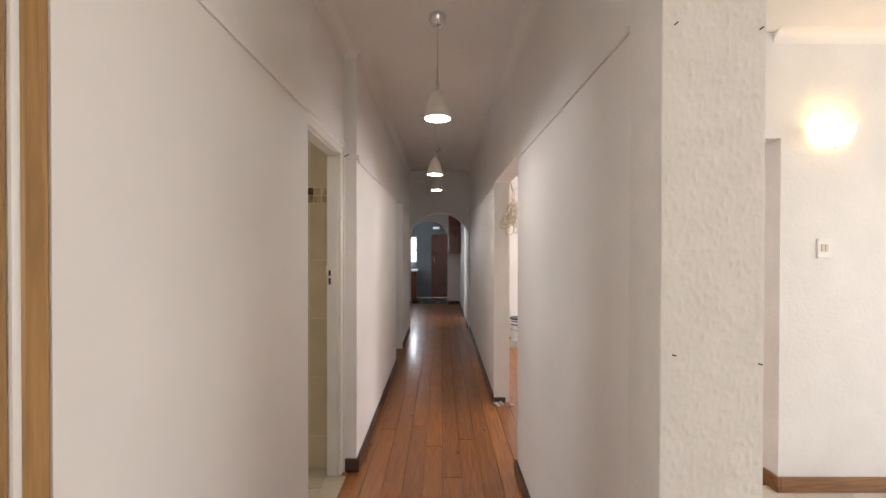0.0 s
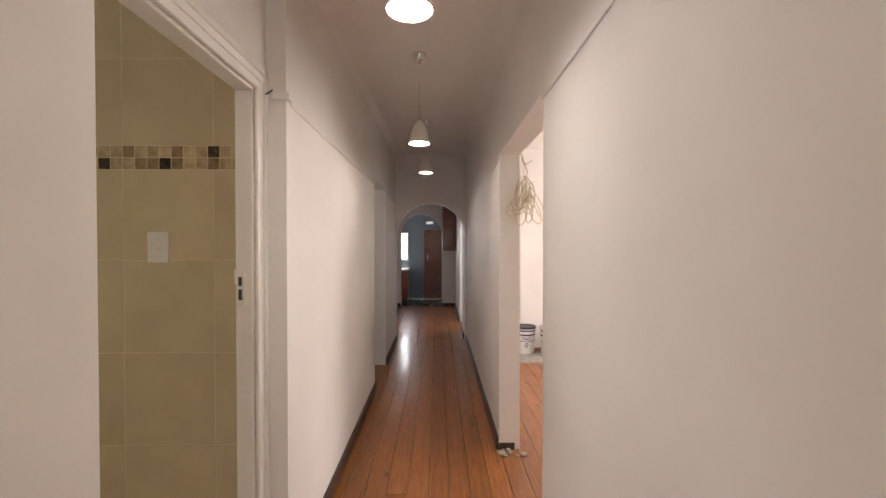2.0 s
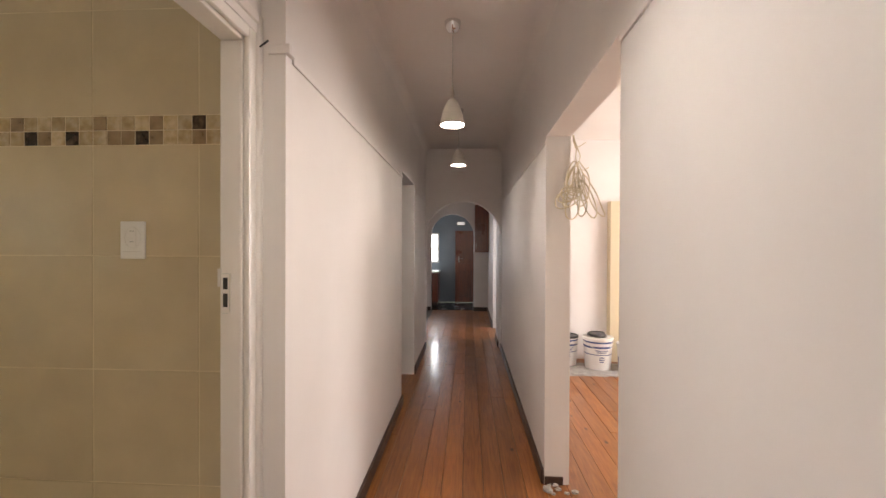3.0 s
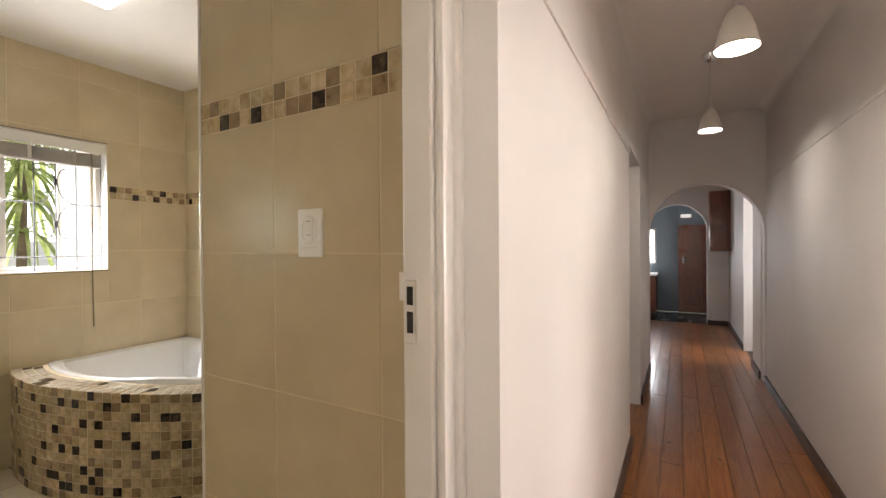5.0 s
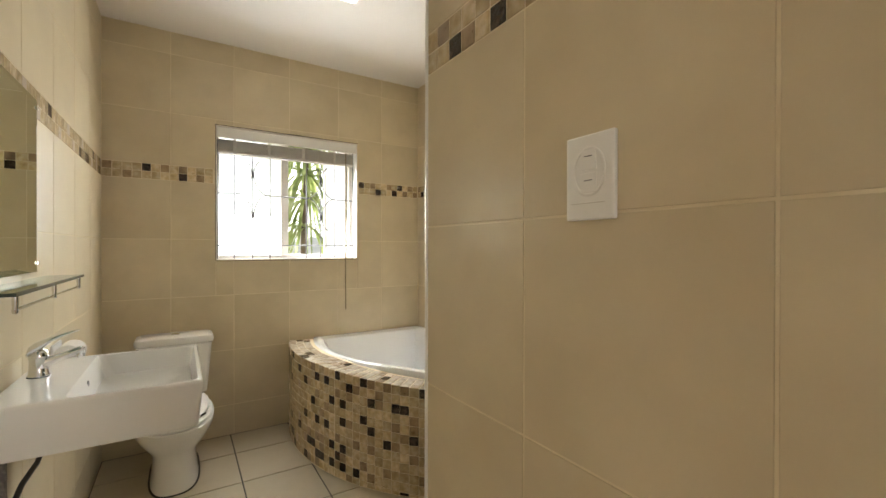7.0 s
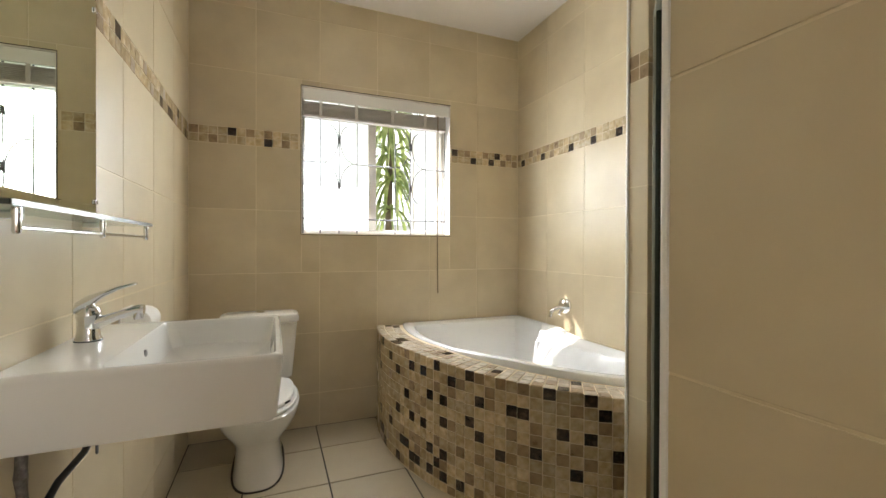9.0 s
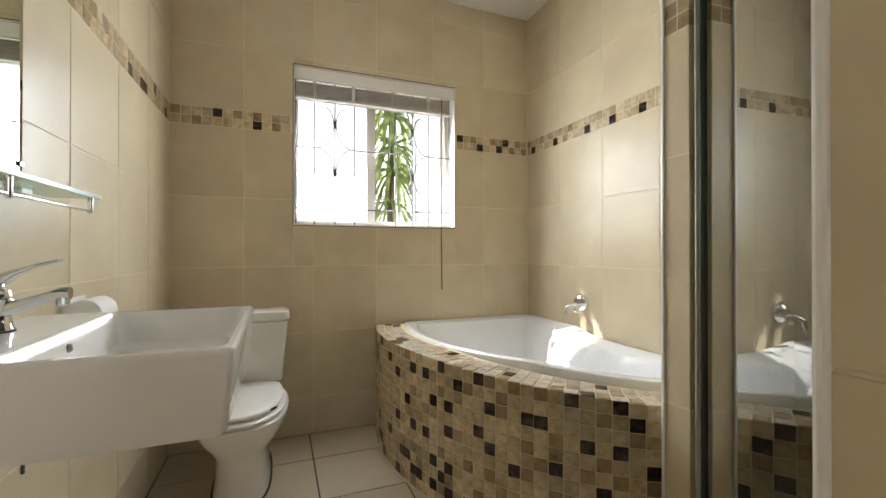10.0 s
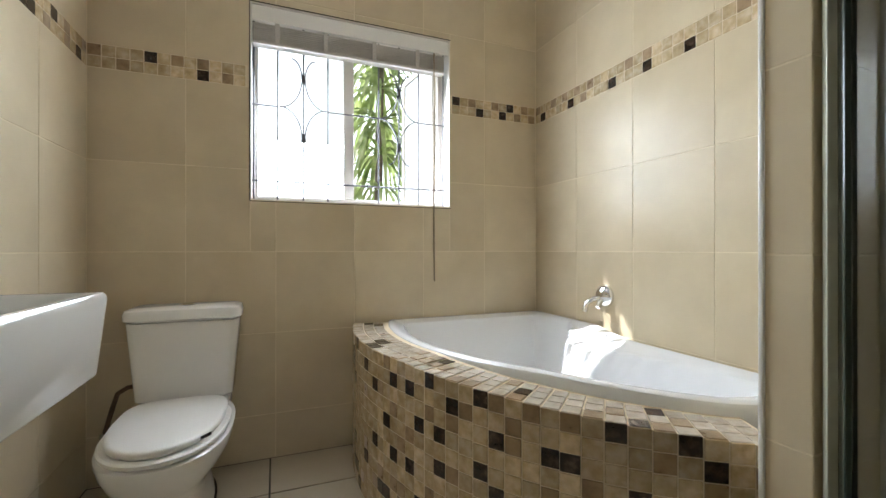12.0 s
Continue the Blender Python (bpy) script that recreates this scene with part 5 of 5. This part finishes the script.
part("cord", tube(bmesh.new(), [(0.022, 3.432, 2.10), (0.024, 3.432, 1.6), (0.026, 3.429, 1.2), (0.028, 3.432, 0.86), (0.028, 3.433, 0.83)], 0.0042, 6), surface("brown_cord", [(0.20, 0.16, 0.10), (0.30, 0.24, 0.16)], 90, 0.8, 0.05, 0.2, 200), blind, "hanging pull cord")

cl = thing("ceiling_light", "square white flush ceiling light, lit", "ceiling lamp", at=(-2.80, 2.985, H))
part("base", boxes((-0.15, 0.15, -0.15, 0.15, -0.02, -0.0), bevel=0.004), PLASTIC, cl)
part("diffuser", boxes((-0.14, 0.14, -0.14, 0.14, -0.07, -0.021), bevel=0.015), CEIL_GLOW, cl, "glowing white diffuser")

# ---------------------------------------------------------------- shower
sh = thing("shower_screen", "framed diagonal glass shower screen", "shower screen")
P0, P1 = Vector((-2.282, 3.606)), Vector((-1.582, 2.872))
d2 = (P1 - P0).normalized()
n2 = Vector((-d2.y, d2.x))


def slanted(a, b, w0, w1, z0, z1, bevel=0.0):
    """A box along the screen from a to b metres, w0 to w1 across it."""
    bm = bmesh.new()
    box(bm, a, b, w0, w1, z0, z1, bevel)
    for v in bm.verts:
        p = P0 + d2 * v.co.x + n2 * v.co.y
        v.co = Vector((p.x, p.y, v.co.z))
    return bm


SL = (P1 - P0).length
part("frame", slanted(0.0, 0.025, -0.018, 0.018, 0.06, 2.0, 0.003), CHANNEL, sh, "pale satin aluminium wall channel")
part("frame", slanted(SL - 0.025, SL, -0.018, 0.018, 0.06, 2.0, 0.003), CHANNEL, sh, "pale satin aluminium wall channel")
part("frame", slanted(0.026, SL - 0.026, -0.015, 0.015, 1.97, 2.0, 0.003), CHANNEL, sh)
part("frame", slanted(0.026, SL - 0.026, -0.015, 0.015, 0.06, 0.09, 0.003), CHANNEL, sh)
part("door_stile", slanted(0.066, 0.079, -0.012, 0.012, 0.092, 1.968, 0.003), GREEN_EDGE, sh, "dark seal strip")
g1 = part("glass", slanted(0.026, 0.065, -0.003, 0.003, 0.091, 1.969), TINTED, sh)
g2 = part("glass", slanted(0.080, SL - 0.026, -0.003, 0.003, 0.091, 1.969), TINTED, sh)
for g in (g1, g2, sg2):
    g.visible_shadow = False
structure("shower_kerb", slanted(0.0, SL, -0.05, 0.05, 0.0, 0.06, 0.005), FLOOR_TILE, "tiled kerb under the shower screen")
cs = thing("corner_shelf", "white ceramic corner shelf in the shower", "shelf", at=(-2.296, YN, 1.44))
bm = bmesh.new()
rings(bm, [[(0, 0, z)] + [(r * math.cos(t), -r * math.sin(t), z) for t in [math.pi / 2 * k / 12 for k in range(13)]] for r, z in ((0.10, 0.0), (0.16, 0.012), (0.165, 0.03), (0.155, 0.034))])
part("shelf", bm, CERAMIC, cs, smooth=True)

# ---------------------------------------------------------------- garden
gw = thing("garden_wall", "white painted garden wall outside the window", "wall")
part("wall", boxes((-7.6, -7.4, -4.0, 8.0, -0.3, 1.5)), OUT_WALL, gw)
plant = thing("strap_leaf_plant", "tall garden plant with long drooping strap leaves", "plant", at=(-5.55, 3.47, -0.3))
part("trunk", tube(bmesh.new(), [(0, 0, 0), (0.03, 0.02, 0.6), (0.0, 0.0, 1.3), (0.02, 0.02, 2.98)], 0.055, 12, 0.6), BARK, plant, smooth=True)
prng = random.Random(3)
for top, count in ((1.85, 26), (2.15, 34), (2.45, 44), (2.75, 44), (2.98, 40)):
    for k in range(count):
        a = prng.uniform(0, 2 * math.pi)
        L, lift, wd = prng.uniform(0.55, 1.0), prng.uniform(-0.15, 0.9), prng.uniform(0.015, 0.027)
        dirn, side = Vector((math.cos(a), math.sin(a), 0)), Vector((-math.sin(a), math.cos(a), 0))
        bm = bmesh.new()
        left, right = [], []
        for i in range(8):
            t = i / 7
            p = Vector((0.02, 0.02, top)) + dirn * (L * 0.75 * t) + Vector((0, 0, lift * t * 0.7 - 0.95 * L * t * t))
            w = wd * (0.5 + 1.2 * t) * (1 - t) ** 0.6 + 0.002
            left.append(p + side * w + Vector((0, 0, w * 0.5)))
            right.append(p - side * w + Vector((0, 0, w * 0.5)))
        mids = [(a_ + b_) / 2 - Vector((0, 0, 0.006)) for a_, b_ in zip(left, right)]
        rings(bm, [left, mids, right], False, False, False)
        part("leaf", bm, LEAF, plant, smooth=True)

shrub = thing("garden_shrub", "low green leafy shrub outside the window", "plant", at=(-5.6, 2.30, -0.3))
srng = random.Random(17)
for k in range(6):
    a = k * 1.05
    part("stem", tube(bmesh.new(), [(0, 0, 0), (0.08 * math.cos(a), 0.08 * math.sin(a), 0.7), (0.2 * math.cos(a), 0.2 * math.sin(a), 1.5)], 0.014, 7, 0.4), BARK, shrub, smooth=True)
bm = bmesh.new()
for k in range(420):
    a, rr, z = srng.uniform(0, 2 * math.pi), 0.34 * math.sqrt(srng.random()), srng.uniform(0.5, 1.85)
    rr *= min(1.0, (2.0 - z) * 1.6)
    c = Vector((rr * math.cos(a), rr * math.sin(a), z))
    m = pose(*c, srng.uniform(-60, 60), srng.uniform(-60, 60), srng.uniform(0, 360))
    ln, wd = srng.uniform(0.05, 0.09), srng.uniform(0.018, 0.03)
    vs = [bm.verts.new(m @ Vector(p)) for p in ((-ln, 0, 0), (-ln * 0.3, -wd, 0.008), (ln * 0.4, -wd * 0.8, 0.006), (ln, 0, -0.012), (ln * 0.4, wd * 0.8, 0.006), (-ln * 0.3, wd, 0.008))]
    bm.faces.new((vs[0], vs[1], vs[2], vs[3]))
    bm.faces.new((vs[0], vs[3], vs[4], vs[5]))
part("crown", bm, translucent(surface("shrub_leaf", [(0.05, 0.12, 0.03), (0.10, 0.20, 0.06)], 9, 0.4, 0.1, 0.1, 60), 0.5), shrub, "many small green leaves")

# stucco relief on the wall end
bm = bmesh.new()
NU, NV = 64, 520
grid = []
for j in range(NV + 1):
    row = []
    for i in range(NU + 1):
        x, z = RX - 0.001 + (0.742 - RX) * i / NU, 0.003 + (H - 0.006) * j / NV
        p = Vector((x * 95, 3.1, z * 66))
        k = max(0.0, noise.noise(p) + 0.35 * noise.noise(p * 2.3) - 0.12) ** 0.8 * 0.0042 + 0.0008 * noise.noise(p * 0.35)
        edge = min(i, NU - i, 3) / 3
        row.append(bm.verts.new((x, 0.9845 - k * edge, z)))
    grid.append(row)
for a_, b_ in zip(grid, grid[1:]):
    for i in range(NU):
        bm.faces.new((a_[i], a_[i + 1], b_[i + 1], b_[i]))
part("stucco", bm, ROUGHCAST, wall_end, "dripped stucco relief", True)

# ---------------------------------------------------------------- pieces: boards and tiles
TW, TH, BB = 0.3785, 0.391, 1.777            # tile pitch, and the underside of the chip band
VS = [0.0] + [BB - TH * k for k in (4, 3, 2, 1, 0)] + [BB + 0.1, BB + 0.1 + 0.35, BB + 0.1 + 0.35 + TH, H]
SB = BB - 0.012                               # the band sits a little lower on the short wall
VS_SHORT = VS[:5] + [SB, SB + 0.1] + VS[7:]
BANDHOLE = (-1, 99, BB, BB + 0.1)

tiling(wall_window, (XW - TT, YS, 0), (0, 1, 0), (0, 0, 1), lines(0, YN - YS, TW, -0.018), VS, TILE, holes=(BANDHOLE, (WY0 - YS, WY1 - YS, WZ0, WZ1)))
W_MARKS = {(0, 1): M_BROWN, (2, 0): M_BROWN, (4, 1): M_DARK, (6, 1): M_BROWN, (8, 1): M_BROWN, (8, 0): M_DARK, (10, 0): M_BROWN,
           (33, 1): M_DARK, (35, 1): M_BROWN, (36, 0): M_DARK, (38, 1): M_BROWN, (39, 0): M_DARK, (40, 1): M_DARK, (41, 0): M_BROWN, (42, 1): M_BROWN, (43, 0): M_BROWN}
band(wall_window, (XW - TT, YS, BB), (0, 1, 0), (0, 0, 1), YN - YS, W_MARKS, holes=((WY0 - YS, WY1 - YS),))
tiling(wall_basin, (-0.722, YS - TT, 0), (-1, 0, 0), (0, 0, 1), lines(0, -0.722 - XW, TW, (-0.722 - XW) % TW), VS, TILE, holes=(BANDHOLE,))
S_MARKS = {(64 - a, b): m for (a, b), m in {(0, 1): M_BROWN, (1, 0): M_DARK, (3, 1): M_BROWN, (3, 0): M_BROWN, (5, 1): M_DARK, (6, 0): M_BROWN, (9, 0): M_DARK, (8, 0): M_DARK, (11, 1): M_BROWN, (12, 0): M_DARK,
                                          (15, 0): M_BROWN, (17, 1): M_BROWN, (20, 0): M_BROWN, (23, 1): M_DARK, (26, 0): M_BROWN, (29, 1): M_BROWN}.items()}
band(wall_basin, (-0.722, YS - TT, BB), (-1, 0, 0), (0, 0, 1), -0.722 - XW, S_MARKS)
tiling(wall_bath, (XW, YN + TT, 0), (1, 0, 0), (0, 0, 1), lines(0, 3.278, TW, 0.0), VS, TILE, holes=(BANDHOLE, (1.608, 1.696, -1, 9)))
N_MARKS = {(0, 1): M_BROWN, (1, 0): M_DARK, (3, 1): M_BROWN, (5, 1): M_BROWN, (6, 0): M_DARK, (7, 1): M_BROWN, (8, 0): M_BROWN, (9, 1): M_BROWN, (12, 0): M_DARK, (14, 1): M_BROWN, (16, 0): M_DARK, (16, 1): M_BROWN,
           (17, 0): M_CREAM, (20, 0): M_DARK, (24, 1): M_BROWN, (27, 0): M_DARK, (34, 1): M_DARK, (37, 0): M_BROWN, (41, 1): M_DARK, (45, 0): M_BROWN, (50, 1): M_BROWN, (54, 0): M_DARK}
band(wall_bath, (XW, YN + TT, BB), (1, 0, 0), (0, 0, 1), 3.278, N_MARKS, holes=((1.608, 1.696),))
tiling(wall_switch, (-1.595, YB + TT, 0), (1, 0, 0), (0, 0, 1), lines(0, 0.873, TW, 1.595 - 1.242), VS_SHORT, TILE, holes=((-1, 99, SB, SB + 0.1),))
B_MARKS = {(2, 0): M_DARK, (5, 0): M_DARK, (10, 0): M_DARK, (14, 1): M_DARK, (7, 1): M_BROWN, (11, 1): M_BROWN, (8, 0): M_BROWN, (9, 0): M_BROWN, (3, 0): M_BROWN, (14, 0): M_BROWN, (1, 1): M_BROWN, (11, 0): M_BROWN}
band(wall_switch, (-1.595, YB + TT, SB), (1, 0, 0), (0, 0, 1), 0.873, B_MARKS)
tiling(wall_switch, (-1.592, 2.9275, 0), (0, -1, 0), (0, 0, 1), [0, 0.103], VS, TILE)
tiling(wall_switch, (-0.722, 2.925, 0), (-1, 0, 0), (0, 0, 1), lines(0, 0.87, TW, 0.0), VS, TILE, holes=(BANDHOLE,))
band(wall_switch, (-0.722, 2.925, BB), (-1, 0, 0), (0, 0, 1), 0.87)
tiling(wall_stub, (-2.394, 3.5825, 0), (1, 0, 0), (0, 0, 1), [0, 0.0925], VS, TILE, holes=(BANDHOLE,))
band(wall_stub, (-2.394, 3.5825, BB), (1, 0, 0), (0, 0, 1), 0.0925, {(0, 1): M_BROWN, (1, 0): M_BROWN, (0, 0): M_BROWN})
tiling(wall_stub, (-2.304, 3.58, 0), (0, 1, 0), (0, 0, 1), lines(0, 0.523, TW, 0.0), VS, TILE, holes=(BANDHOLE,))
band(wall_stub, (-2.304, 3.58, BB), (0, 1, 0), (0, 0, 1), 0.523)
tiling(wall_stub, (-2.392, YN, 0), (0, -1, 0), (0, 0, 1), lines(0, 0.523, TW, 0.0), VS, TILE)
strip("tile_trim", [(-2.400, -2.388, 3.575, 3.588, 0, H), (-1.6, -1.588, 2.820, 2.833, 0, H)], PLASTIC, "white plastic tile edge trim", 0.004)

tiling(floor_bathroom, (-4.0, YS, -0.003), (1, 0, 0), (0, 1, 0), lines(0, 3.278, 0.39, 0.32), lines(0, YN - YS, 0.39, 2.59 - YS), FLOOR_TILE, t=0.003, gap=0.008, chamfer=0.0008)
tiling(floor_lounge, (0.70, -0.6, -0.003), (1, 0, 0), (0, 1, 0), lines(0, 3.2, 0.33, 0.1), lines(0, 3.15, 0.33, 0.0), LOUNGE_TILE, t=0.003, gap=0.006, chamfer=0.0008)


def boards(parent, x0, x1, y0, y1, w, seed):
    """Long floor boards with staggered butt joints."""
    rng = random.Random(seed)
    n = round((x1 - x0) / w)
    w = (x1 - x0) / n
    for i in range(n):
        y = y0
        first = rng.uniform(1.2, 3.6)
        while y < y1 - 0.01:
            e = min(y1, y + first)
            if y1 - e < 0.5:
                e = y1
            piece("plank", w - 0.0025, e - y - 0.002, 0.02, Matrix.Translation((x0 + (i + 0.5) * w, (y + e) / 2, -0.02)), BOARD, parent, 0.0018)
            y, first = e, rng.choice((3.0, 3.6, 4.2))


boards(floor_passage, -0.72, RX + 0.005, 0.0, 10.7, 0.125, 4)
boards(floor_passage, RX + 0.005, 3.9, 2.63, 6.85, 0.125, 5)
boards(floor_passage, -0.72, 0.70, -3.1, 0.0, 0.125, 6)
